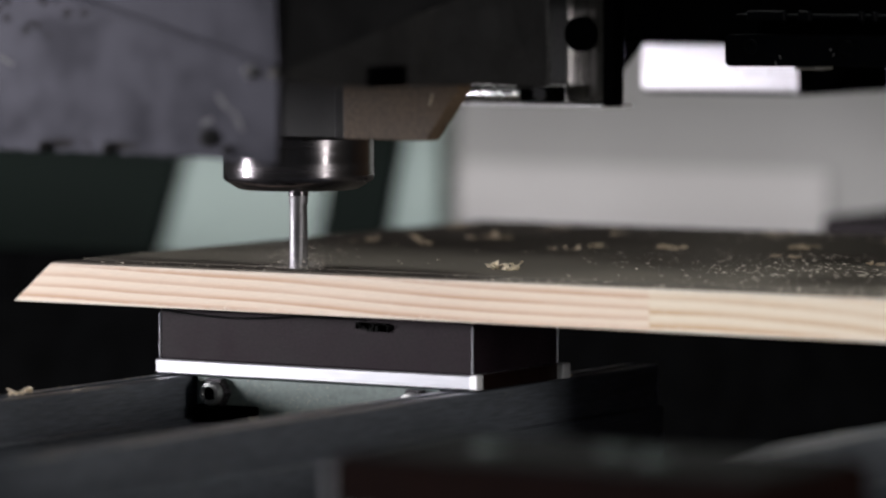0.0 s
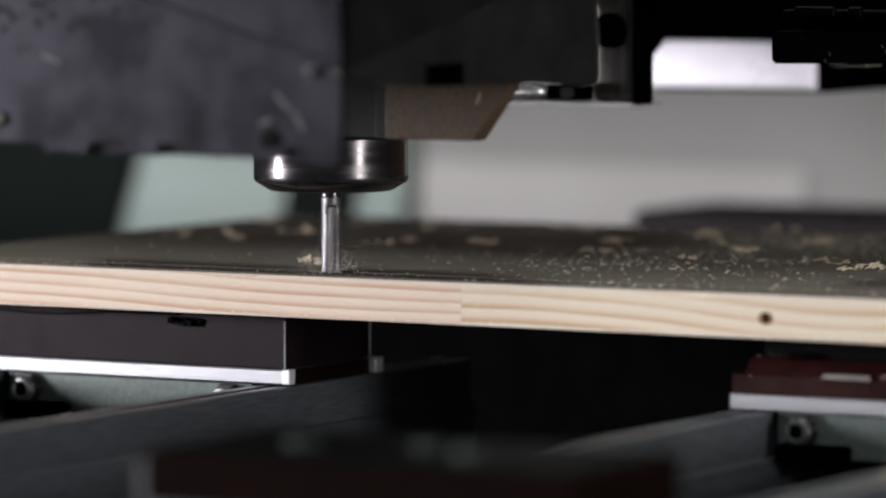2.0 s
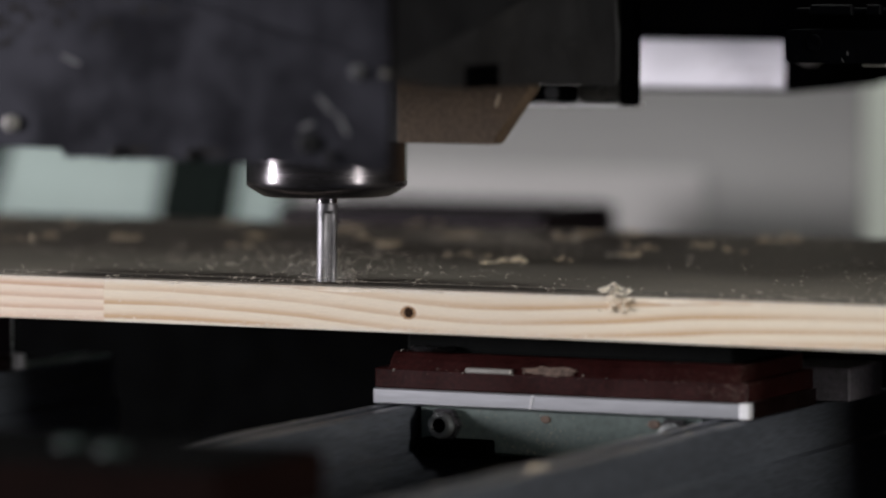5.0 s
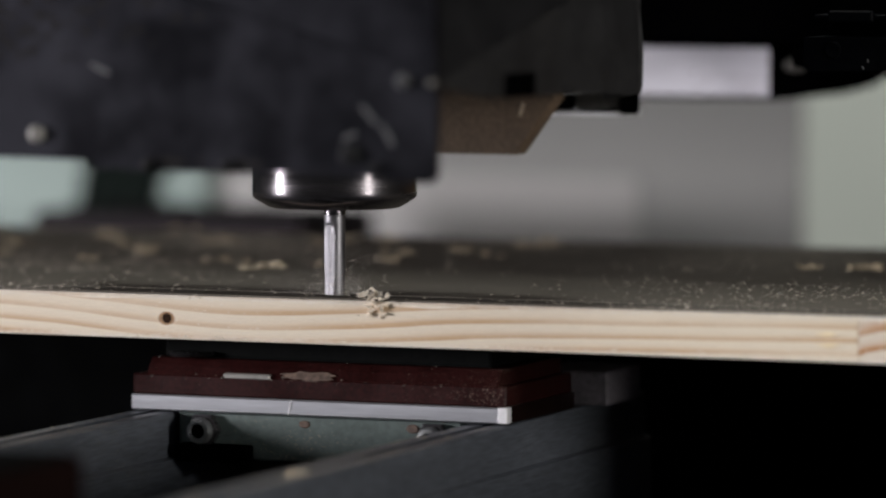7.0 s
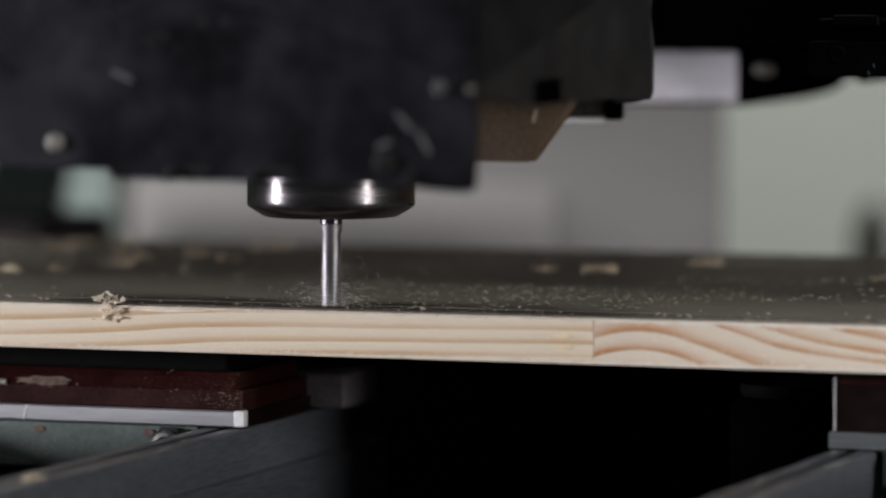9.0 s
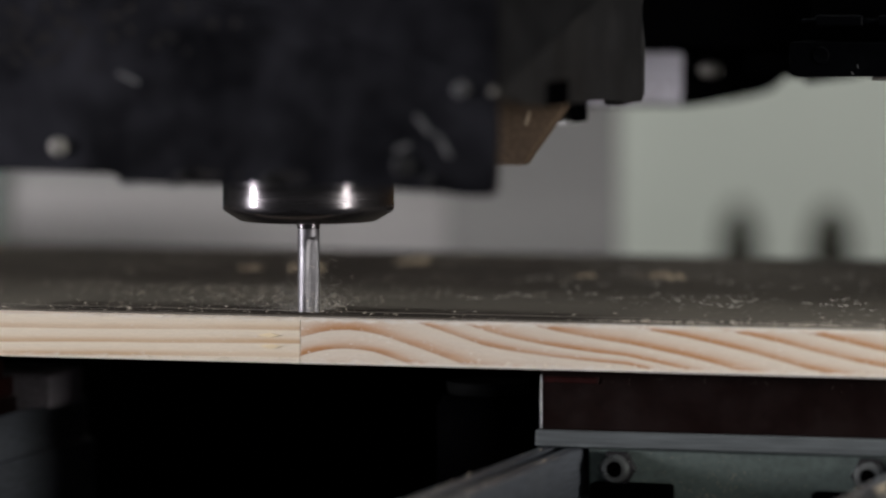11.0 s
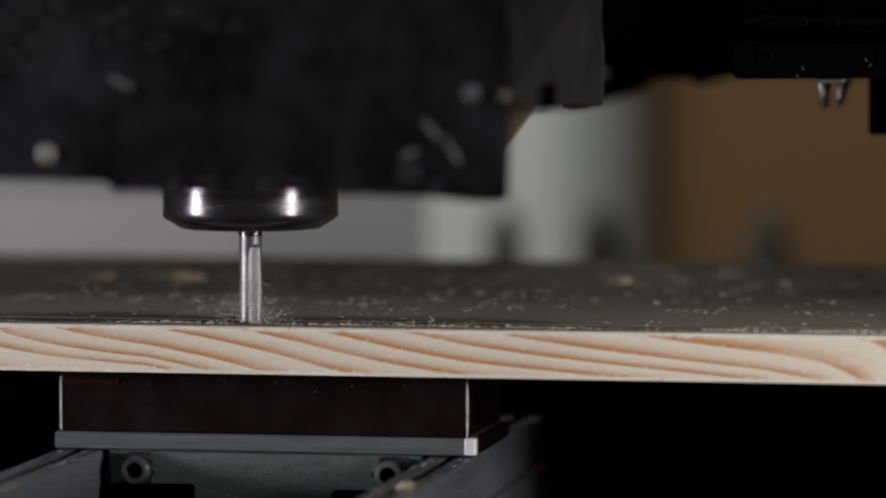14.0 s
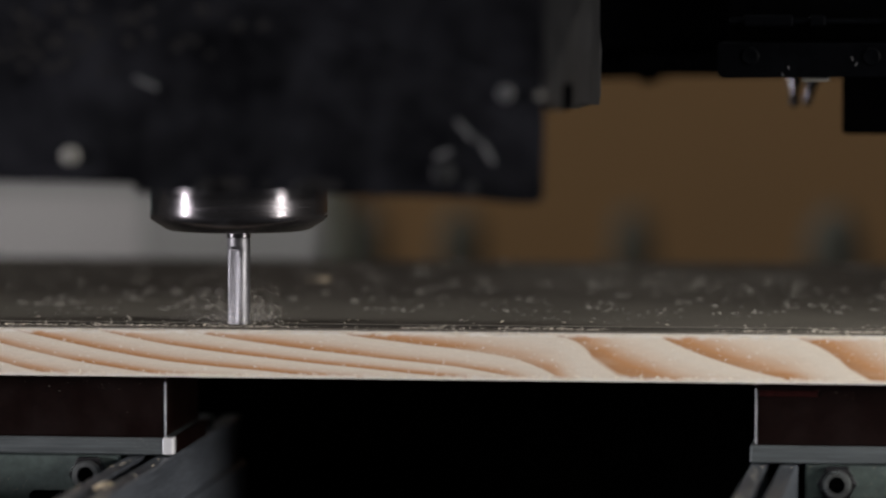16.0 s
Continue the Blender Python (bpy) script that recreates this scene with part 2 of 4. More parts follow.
M_NUT = material("dark_polished_steel", (0.135, 0.127, 0.135), 0.24, 0.90, 0.08, 20, 0.01, 200, stretch=(1, 1, 14))
M_BIT = material("bright_tool_steel", (0.24, 0.235, 0.25), 0.50, 1.0, 0.08, 80, 0.05)
M_GREYSTEEL = material("ground_grey_steel", (0.30, 0.29, 0.27), 0.45, 0.4, 0.15, 40, 0.1)
M_TEAL = material("knob_teal_reflection", (0.026, 0.046, 0.041), 0.5, 0, 0.3, 200, 0.1)
M_COLUMN = material("dark_ground_steel", (0.10, 0.095, 0.09), 0.30, 0.7, 0.25, 40, 0.08, 300, stretch=(4, 4, 0.3))
M_REAR = material("dusty_grey_plate", (0.22, 0.20, 0.22), 0.6, 0, 0.3, 60, 0.15)
M_PILASTER = material("grey_green_pilaster_paint", (0.36, 0.39, 0.34), 0.7, 0, 0.1, 3, 0.1)
M_SCRATCH = material("dull_bare_scratch", (0.095, 0.095, 0.10), 0.6, 0.0, 0.3, 300, 0.2)
M_DULL = material("dull_dusty_steel", (0.024, 0.024, 0.026), 0.75, 0.0, 0.3, 300, 0.2, gloss=0.15)
M_BOLT = material("zinc_bolt_steel", (0.34, 0.35, 0.35), 0.30, 0.85, 0.15, 200, 0.1)
M_CHROME = material("worn_chrome", (0.78, 0.78, 0.80), 0.22, 1.0, 0.1, 60, 0.08)
M_HOOD = material("dusty_black_hood_sheet", (0.0044, 0.0044, 0.0051), 0.42, 0, 0.75, 40, 0.06, 90, dust=0.3, dust_color=(0.020, 0.020, 0.022), gloss=0.32, rough_spread=0.11, sheen=(0.76, 0.77, 1.0))
M_SMEAR = material("clinging_grey_dust", (0.019, 0.0175, 0.018), 0.8, 0, 0.4, 200, 0.2, gloss=0.1)
M_HOUSING = material("charcoal_housing_paint", (0.008, 0.008, 0.009), 0.55, 0, 0.3, 30, 0.12, 300, gloss=0.3)
# Scratched side sheet made lighter: lamp light on the flange is painted in.
M_FLANGE = material("scratched_lamp_lit_sheet", (0.042, 0.042, 0.043), 0.55, 0, 0.5, 60, 0.2, 700, dust=0.25, dust_color=(0.12, 0.115, 0.105), gloss=0.3)
M_SIDE = material("dusty_charcoal_sheet", (0.016, 0.016, 0.017), 0.55, 0, 0.45, 40, 0.15, 500, dust=0.25, dust_color=(0.08, 0.075, 0.07), gloss=0.3)
M_TAN = material("dusty_bronze_casting", (0.112, 0.075, 0.047), 0.6, 0.0, 0.35, 60, 0.3, 500)
M_GLUE = material("dried_glue_crust", (0.125, 0.085, 0.066), 0.75, 0, 0.5, 300, 0.4)
M_BLACK = material("matt_black_machine_paint", (0.0011, 0.0011, 0.0013), 0.75, 0, 0.3, 40, 0.1, gloss=0.0)
M_BRACKET = material("blue_black_bracket_paint", (0.0015, 0.0017, 0.0024), 0.5, 0, 0.4, 60, 0.15, gloss=0.03)
M_BED = material("near_black_bed_shade", (0.0010, 0.0011, 0.0012), 0.7, 0, 0.7, 9, 0.2, 60, gloss=0.012)
M_WHITE = material("white_lacquered_sheet", (0.78, 0.77, 0.83), 0.40, 0.65, 0.05, 30, 0.05)
M_PALE = material("pale_green_machine_paint", (0.36, 0.46, 0.42), 0.6, 0, 0.06, 8, 0.05)
M_GREY = material("warm_grey_machine_paint", (0.325, 0.327, 0.308), 0.55, 0, 0.06, 8, 0.05)
M_LIGHTGREY = material("light_grey_machine_paint", (0.465, 0.458, 0.438), 0.5, 0, 0.06, 8, 0.05)
M_DARKGREEN = material("dark_green_machine_paint", (0.010, 0.0145, 0.0125), 0.75, 0, 0.2, 8, 0.05, gloss=0.03)
M_BRUSH = material("grey_brush_hair", (0.060, 0.056, 0.044), 0.8, 0, 0.3, 60, 0.2)
M_BROWN = material("brown_board_wall", (0.200, 0.106, 0.040), 0.7, 0, 0.12, 3, 0.1)
M_WALL = material("pale_hall_wall", (0.80, 0.83, 0.77), 0.8, 0, 0.08, 2, 0.1)
M_DIM = material("dark_unseen_wall", (0.10, 0.11, 0.11), 0.8, 0, 0.1, 2, 0.1)
M_FLOOR = material("dark_hall_floor", (0.05, 0.05, 0.05), 0.7, 0, 0.3, 4, 0.2)
M_CEIL = material("hall_ceiling_paint", (0.16, 0.16, 0.16), 0.8, 0, 0.1, 2, 0.05)


# ---- mesh helpers ----
def finish(name, bm, mat, parent=None, label="", smooth=False):
    me = bpy.data.meshes.new(name)
    bmesh.ops.recalc_face_normals(bm, faces=bm.faces)
    if smooth:
        for f in bm.faces:
            f.smooth = True
    bm.to_mesh(me)
    bm.free()
    if smooth:
        me.set_sharp_from_angle(angle=radians(38))
    me.materials.append(mat)
    ob = new(name, me)
    if parent is not None:
        ob.parent = parent
    if label:
        ob["label"] = label
    return ob


def part(name, bm, mat, parent, label="", smooth=False):
    return finish(name, bm, mat, parent, label, smooth)


def add_box(bm, x0, x1, y0, y1, z0, z1, bevel=0.0, seg=2):
    t = bmesh.new()
    bmesh.ops.create_cube(t, size=1.0, matrix=Matrix.Translation(((x0 + x1) / 2, (y0 + y1) / 2, (z0 + z1) / 2)) @ Matrix.Diagonal((x1 - x0, y1 - y0, z1 - z0, 1)))
    if bevel > 0:
        bmesh.ops.bevel(t, geom=t.edges[:], offset=bevel, segments=seg, affect="EDGES", profile=0.6)
    join(bm, t)
    return bm


def join(bm, t, m=None):
    me = bpy.data.meshes.new("tmp")
    t.to_mesh(me)
    t.free()
    if m is not None:
        me.transform(m)
    bm.from_mesh(me)
    bpy.data.meshes.remove(me)
    return bm


def box(x0, x1, y0, y1, z0, z1, bevel=0.0, seg=2):
    return add_box(bmesh.new(), x0, x1, y0, y1, z0, z1, bevel, seg)


def add_prism(bm, pts, axis, a0, a1, bevel=0.0):
    """A plate: a polygon of (p, q), drawn out along an axis from a0 to a1."""
    t = bmesh.new()

    def at(p, q, a):
        return {"x": (a, p, q), "y": (p, a, q), "z": (p, q, a)}[axis]

    lo = [t.verts.new(at(p, q, a0)) for p, q in pts]
    hi = [t.verts.new(at(p, q, a1)) for p, q in pts]
    t.faces.new(lo)
    t.faces.new(hi[::-1])
    n = len(pts)
    for i in range(n):
        t.faces.new((lo[i], lo[(i + 1) % n], hi[(i + 1) % n], hi[i]))
    bmesh.ops.recalc_face_normals(t, faces=t.faces)
    if bevel > 0:
        bmesh.ops.bevel(t, geom=t.edges[:], offset=bevel, segments=2, affect="EDGES", profile=0.6)
    return join(bm, t)


def prism(pts, axis, a0, a1, bevel=0.0):
    return add_prism(bmesh.new(), pts, axis, a0, a1, bevel)


def add_lathe(bm, profile, seg=48, m=None):
    """A turned body from (radius, height) pairs round z."""
    t = bmesh.new()
    rings = []
    for r, z in profile:
        rings.append([t.verts.new((r * math.cos(2 * math.pi * i / seg), r * math.sin(2 * math.pi * i / seg), z)) for i in range(seg)])
    for a, b in zip(rings, rings[1:]):
        for i in range(seg):
            t.faces.new((a[i], a[(i + 1) % seg], b[(i + 1) % seg], b[i]))
    t.faces.new(rings[0][::-1])
    t.faces.new(rings[-1])
    return join(bm, t, m)


def lathe(profile, seg=48, m=None):
    return add_lathe(bmesh.new(), profile, seg, m)


def add_curl(bm, rnd, size, at, up=0.4):
    """One wood shaving: a narrow bent and twisted ribbon with some thickness."""
    n = rnd.randint(4, 7)
    turn = rnd.uniform(0.2, 0.9) * rnd.choice((-1, 1))
    head = rnd.uniform(0, 6.283)
    lift = rnd.uniform(-0.1, up)
    w, th = size * rnd.uniform(0.12, 0.26), size * rnd.uniform(0.03, 0.06)
    p = Vector((0, 0, 0))
    rows = []
    for i in range(n):
        d = Vector((math.cos(head), math.sin(head), lift))
        s = Vector((-math.sin(head), math.cos(head), rnd.uniform(-0.5, 0.5))).normalized()
        k = w * (0.45 + 0.55 * math.sin(math.pi * (i + 0.5) / n))
        rows.append([p + s * k, p - s * k, p - s * k + Vector((0, 0, th)), p + s * k + Vector((0, 0, th))])
        p = p + d.normalized() * size / n
        head += turn
        lift += rnd.uniform(-0.5, 0.35)
    low = min(v.z for r in rows for v in r)
    vs = [[bm.verts.new(Vector(at) + v - Vector((0, 0, low))) for v in r] for r in rows]
    for a, b in zip(vs, vs[1:]):
        for i in range(4):
            bm.faces.new((a[i], a[(i + 1) % 4], b[(i + 1) % 4], b[i]))
    bm.faces.new(vs[0])
    bm.faces.new(vs[-1][::-1])


def empty(name, at=(0, 0, 0)):
    ob = new(name)
    ob.location = at
    ob.empty_display_size = 0.02
    return ob


# ---- the hall ----
tagged(finish("floor", box(-5, 4, -3.6, 3.3, -0.98, -0.9), M_FLOOR), "dark dusty concrete hall floor under the machine", "floor", kind="structure")
tagged(finish("wall_north", box(-5, -0.705, 3.2, 3.3, -0.9, 2.7), M_WALL), "pale green painted hall wall behind the machine", "wall", kind="structure")
tagged(finish("wall_brown", box(-0.70, 4, 3.2, 3.3, -0.9, 2.7), M_BROWN), "warm brown wood board wall behind the machine", "wall", kind="structure")
tagged(finish("wall_pilaster", box(-0.775, -0.7005, 3.14, 3.2, -0.9, 2.7, 0.03, 5), M_PILASTER), "rounded grey-green pilaster between two wall paints", "wall", kind="structure")
# South, west and east walls are unseen; dark colour keeps reflections off the hood.
tagged(finish("wall_south", box(-5, 4, -3.7, -3.6, -0.9, 2.7), M_DIM), "unseen hall wall, coloured dark to keep reflections low", "wall", kind="structure")
tagged(finish("wall_west", box(-5.1, -5, -3.6, 3.2, -0.9, 2.7), M_DIM), "unseen hall wall, coloured dark to keep reflections low", "wall", kind="structure")
tagged(finish("wall_east", box(4, 4.1, -3.6, 3.2, -0.9, 2.7), M_DIM), "unseen hall wall, coloured dark to keep reflections low", "wall", kind="structure")
tagged(finish("ceiling", box(-5, 4, -3.6, 3.2, 2.7, 2.78), M_CEIL), "grey painted hall ceiling", "ceiling", kind="structure")

# ---- machine bed: near black, shade under the board put into its colour ----
tagged(finish("machine_bed", box(-2.2, 1.6, -0.75, 1.25, -0.42, -0.22, 0.01), M_BED), "machine bed under the rails, coloured near black for the shade", "machine bed", kind="structure")

PLATE_TOP, PLATE_BOT = -0.0415, -0.0478


# Added near-black sheet: hides the gantry and keeps the gap under the board dark.
tagged(finish("bed_backdrop", box(-2.4, 1.8, 0.43, 0.46, -0.9, -0.030, 0.004), M_BED), "near-black sheet added behind the rails to keep the gap dark", "machine bed", kind="structure")
# ---- support rails: two profiles, tied by a cross block ----
def rail_pair(x0, x1, y0=-0.70, y1=0.17):
    base = empty("support_rail", ((x0 + x1) / 2, 0, -0.22))
    c = (x0 + x1) / 2
    z = 0.22
    for side in (-1, 1):
        o = side * ((x1 - x0) / 2)
        i = o - side * 0.017
        lo, hi = sorted((o, i))
        top = PLATE_BOT - 0.0006 + z
        # slotted top with a channel, and a foot that steps out
        a, b = lo, hi
        bm = prism([(a - 0.0026, 0.0), (b + 0.0026, 0.0), (b + 0.0026, top - 0.0185), (b, top - 0.0175), (b, top - 0.0007), (b - 0.0007, top), (b - 0.0062, top), (b - 0.0062, top - 0.012), (a + 0.0062, top - 0.012), (a + 0.0062, top), (a + 0.0007, top), (a, top - 0.0007), (a, top - 0.0175), (a - 0.0026, top - 0.0185)], "y", y0, y1)
        part("profile", bm, M_RAIL, base)
    tagged(base, "dark anodised aluminium support rail pair dusted with chips", "rail", "support rails under the board")
    return base


# ---- suction pods ----
def hex_bolt(parent, x, y, z, r=0.0066):
    m = Matrix.Translation((x, y, z)) @ Matrix.Rotation(radians(90), 4, "X")
    part("washer", lathe([(r * 1.08, -0.001), (r * 1.08, 0.0030), (r * 1.0, 0.0038), (r * 0.5, 0.0038)], 6, m), M_NUT, parent, "dark hexagon nut")
    bolt = part("bolt", lathe([(r * 0.80, 0.003), (r * 0.80, 0.0058), (r * 0.70, 0.0072), (r * 0.48, 0.0074), (r * 0.42, 0.0066)], 28, m), M_BOLT, parent, "bright socket bolt", True)
    part("socket", lathe([(r * 0.44, 0.0060), (r * 0.44, 0.0068), (r * 0.34, 0.0069)], 18, m), M_BLACK, bolt, "dark socket")
    return bolt


def pod(x0, x1, y0, mat, label, kind="plain", depth=0.072, low=0.0, strips=True, group="suction pods under the board"):
    base = empty("suction_pod", ((x0 + x1) / 2, y0, PLATE_BOT))
    w = (x1 - x0) / 2
    pt, tt = PLATE_TOP - PLATE_BOT, -0.0182 - PLATE_BOT - low
    part("base_plate", box(-w, w, 0, depth, 0, pt, 0.0006, 1), M_ALU_SHADED if mat in (M_POD_DARK, M_POD_FORE) else M_ALU, base, "scratched aluminium base plate")
    # Lamp glow on the plate's corner, put in as a brighter metal.
    part("plate_corner", box(w - 0.0034, w + 0.0006, -0.0006, 0.0042, 0.0002, pt + 0.0002, 0.0004, 1), M_ALU_EDGE, base, "milled corner with the lamp's glow painted in")
    part("side_cover", box(w - 0.0002, w + 0.0005, 0.0046, depth - (0.0065 if kind == "worn" else 0), 0.0002, pt + 0.0001), M_POD_DARK, base, "thin dark layer on the plate's flank")
    if kind == "worn":
        part("plate_corner", box(w - 0.002, w + 0.0032, depth - 0.006, depth + 0.0006, 0.0002, pt + 0.0004, 0.0004, 1), M_ALU_EDGE, base, "milled corner with the lamp's glow painted in")
    if kind == "stepped":
        lip = pt + 0.0080
        part("lower_body", box(-w + 0.0005, w - 0.0005, 0.001, depth - 0.001, pt, lip, 0.0006, 1), mat, base)
        bm = bmesh.new()
        add_prism(bm, [(0.001, lip - 0.001), (0.0045, lip + 0.0035), (0.0075, lip + 0.0062), (depth - 0.003, lip + 0.0062), (depth - 0.003, lip - 0.001)], "x", -w + 0.006, w - 0.004, 0.0008)
        part("upper_body", bm, mat, base, "stepped and chipped upper body")
        part("rubber_seal", box(-w + 0.010, w - 0.010, 0.0105, depth - 0.006, lip + 0.0060, tt, 0.0016, 2), M_RUBBER, base, "black rubber seal")
        part("lip_tag", box(-w + 0.040, -w + 0.060, 0.0006, 0.0042, lip - 0.0008, lip + 0.0014, 0.0005, 1), M_GREYSTEEL, base, "bare metal wear strip")
        rnd = random.Random(3)
        bm = bmesh.new()
        ring = []
        for k in range(22):
            a = 2 * math.pi * k / 22
            q = rnd.uniform(0.65, 1.1)
            ring.append((-w + 0.077 + 0.0125 * q * math.cos(a), 0.45 + 0.42 * q * math.sin(a)))
        low = [bm.verts.new((x, 0.001 + 0.0035 * f - 0.0003, lip - 0.001 + 0.0045 * f)) for x, f in ring]
        top = [bm.verts.new((x, 0.001 + 0.0035 * f - 0.0008, lip - 0.0006 + 0.0045 * f)) for x, f in ring]
        bm.faces.new(low[::-1])
        bm.faces.new(top)
        for k in range(22):
            bm.faces.new((low[k], low[(k + 1) % 22], top[(k + 1) % 22], top[k]))
        part("dried_glue", bm, M_GLUE, base, "crust of dried glue and dust")
        bm = lathe([(0.0, 0.0), (0.009, 0.0), (0.010, 0.001), (0.009, 0.002), (0.0, 0.002)], 20, Matrix.Translation((-w + 0.022, 0.0115, lip + 0.0068)))
        part("valve_disc", bm, M_STEEL_DARK, base)
    else:
        part("body", box(-w + 0.002, w - 0.0025, 0.001, depth - 0.001, pt, tt - 0.0016, 0.0008, 2), mat, base)
        part("rubber_seal", box(-w + 0.004, w - 0.005, 0.0025, depth - 0.003, tt - 0.0017, tt, 0.0006, 1), M_RUBBER, base, "thin black rubber seal")
        if strips:  # corner edges of the body, their highlight set in as bright strips
            for x, y in ((w - 0.0028, 0.0004), (-w + 0.0018, 0.0004), (w - 0.0028, depth - 0.0014))[:3 if kind == "worn" else 2]:
                part("edge_strip", box(x, x + 0.0005, y, y + 0.0008, pt + 0.0004, tt - 0.003, 0.0002, 1), M_ALU, base, "bright strip for the corner's highlight")
    if kind == "stepped":
        mark = part("plate_scratch", box(-0.0002, 0.0002, -0.0003, 0.0003, -0.0030, 0.0030), M_ALU_EDGE, base, "bright scratch")
        mark.matrix_basis = Matrix.Translation((-w + 0.069, 0.0, pt / 2)) @ Matrix.Rotation(radians(14), 4, "Y")
        for x, q in ((-w + 0.074, 0.0017), (w - 0.040, 0.0020), (w - 0.035, 0.0014)):
            part("rust_spot", lathe([(0.0, 0.0), (q, 0.0), (q * 0.8, 0.0003), (0.0, 0.0003)], 11, Matrix.Translation((x, 0.0028, -0.0035)) @ Matrix.Rotation(radians(90), 4, "X") @ Matrix.Diagonal((1.4, 0.9, 1, 1))), M_GLUE, base, "brown rust spot")
        part("rear_plate", box(w - 0.022, w + 0.010, depth + 0.012, depth + 0.05, 0.0, 0.0135, 0.0008, 1), M_REAR, base, "dusty grey rear plate")
    if kind == "plain" and strips:
        part("torn_label", box(-w + 0.003, -w + 0.024, 0.0004, 0.0012, tt - 0.0058, tt - 0.0036, 0.0002, 1), M_POD_RED, base, "torn reddish sticker strip")
    if kind == "worn":
        bm = bmesh.new()
        rnd = random.Random(5)
        for k in range(18):
            x = 0.022 + rnd.random() * 0.016
            add_box(bm, x, x + rnd.uniform(0.001, 0.004), -0.0008, 0.002, tt - 0.0068 + rnd.random() * 0.003, tt - 0.0045 + rnd.random() * 0.0015)
        part("torn_seal", bm, M_RUBBER, base, "torn rubber bead")["kind"] = "stuff"
        cu = bmesh.new()
        for k in range(40):
            x = -w + 0.004 + k * 0.0026
            zz = tt - 0.0018 - 0.0024 * math.sin(min(1.0, k / 26) * math.pi) * 0.8
            add_box(cu, x, x + 0.0028, -0.0005, 0.0015, zz - 0.0007, zz)
        part("seal_lip", cu, M_RUBBER, base, "sagging rubber seal lip")["kind"] = "stuff"
    # carriage block between the rails
    part("carriage_block", box(-w + 0.0195, w - 0.0195, 0.003, depth - 0.004, -0.0185, -0.0002, 0.0008, 1), M_BLOCK, base, "green-grey cast carriage block")
    hex_bolt(base, -w + 0.031, 0.0028, -0.0072)
    hex_bolt(base, w - 0.031, 0.0028, -0.0072)
    part("clamp_shoe", box(-w + 0.0215, -w + 0.052, -0.004, 0.03, -0.0195, -0.0125, 0.0008, 1), M_BLACK, base, "black clamp shoe")
    part("clamp_shoe", box(w - 0.052, w - 0.0215, -0.004, 0.03, -0.0195, -0.0135, 0.0008, 1), M_BLACK, base, "black clamp shoe")
    tagged(base, label, "suction pod", group)
    return base


for x0, x1 in ((-1.2258, -1.0625), (-0.8585, -0.6985), (-0.4665, -0.3100), (-0.1010, 0.0570)):
    rail_pair(x0, x1)
rail_pair(-1.2258, -1.0625, 0.58, 0.95)
Y_POD = 0.015
pod(-1.2258, -1.0625, Y_POD, M_POD_BLACK, "black plastic suction pod on a bright aluminium plate with torn seal", "worn")
pod(-0.8585, -0.6985, Y_POD, M_POD_RED, "oxblood red stepped suction pod with dried glue on aluminium plate", "stepped")
pod(-0.4665, -0.3100, Y_POD, M_POD_DARK, "dark brown plastic suction pod dusted with fine chips", "plain")
pod(-0.1010, 0.0570, Y_POD, M_POD_DARK, "dark brown plastic suction pod beside a socket bolt", "plain")
front_pod = pod(-0.8585, -0.6985, -0.415, M_POD_FORE, "dark brown suction pod in front of the board, uncovered", "plain", 0.075, 0.005, False)
# Knobs on the front pod; their teal reflection is put into the colour.
for x, y, r in ((-0.036, 0.030, 0.0055), (0.004, 0.040, 0.0045), (0.026, 0.028, 0.0050)):
    part("valve_knob", lathe([(0.0, 0.0), (r, 0.0), (r, 0.001), (r * 0.8, 0.002), (0.0, 0.0022)], 18, Matrix.Translation((x, y, -0.0182 - PLATE_BOT - 0.005))), M_TEAL, front_pod, "valve knob with a teal reflection painted in", True)
# Highlight on the pod's left corner, set in as a bright strip.
part("edge_strip", box(-0.0792, -0.0784, 0.0002, 0.0012, 0.0068, 0.0200, 0.0002, 1), M_ALU, front_pod, "bright strip for the corner's highlight")
pod(-1.2258, -1.0625, 0.64, M_POD_BLACK, "black suction pod behind the board, uncovered", "plain", 0.10, -0.008, False)

# ---- the board being routed ----
X_L, X_J1, X_J2, X_R, DEPTH, THICK = -1.2705, -0.972, -0.5525, 0.45, 0.36, 0.018
board = empty("board", ((X_L + X_R) / 2, DEPTH / 2, -THICK))


def child_at_world(ob, parent):
    ob.parent = parent
    ob.matrix_parent_inverse = Matrix.Translation(-Vector(parent.location))
    return ob


FILM = 0.0007
slope = 0.020
for a, b, mat, lab in ((X_L, X_J1, M_STAVE_A, "pine stave with straight brown grain"), (X_J1, X_J2, M_STAVE_B, "pale pine stave with faint grain and a knot"), (X_J2, X_R, M_STAVE_C, "pine stave with slanting cathedral grain")):
    first = a == X_L
    a2, b2 = (a if first else a + 0.00005), b - (0.00022 if b == X_J2 else 0.00005)
    pts = [(a2 - (slope if first else 0), -THICK), (b2, -THICK), (b2, -FILM), (a2, -FILM)]
    bm = prism(pts, "y", 0.0, DEPTH)
    long = [g for g in bm.edges if max(abs(v.co.y) for v in g.verts) < 1e-6 and abs(g.verts[0].co.z - g.verts[1].co.z) < 1e-6]
    bmesh.ops.bevel(bm, geom=long, offset=0.0005, segments=2, affect="EDGES", profile=0.6)
    child_at_world(finish("stave", bm, mat, None, lab), board)
film = bmesh.new()
add_box(film, X_L + 0.0005, X_R, 0.0012, 0.0145, -FILM, 0.0, 0.0002, 1)
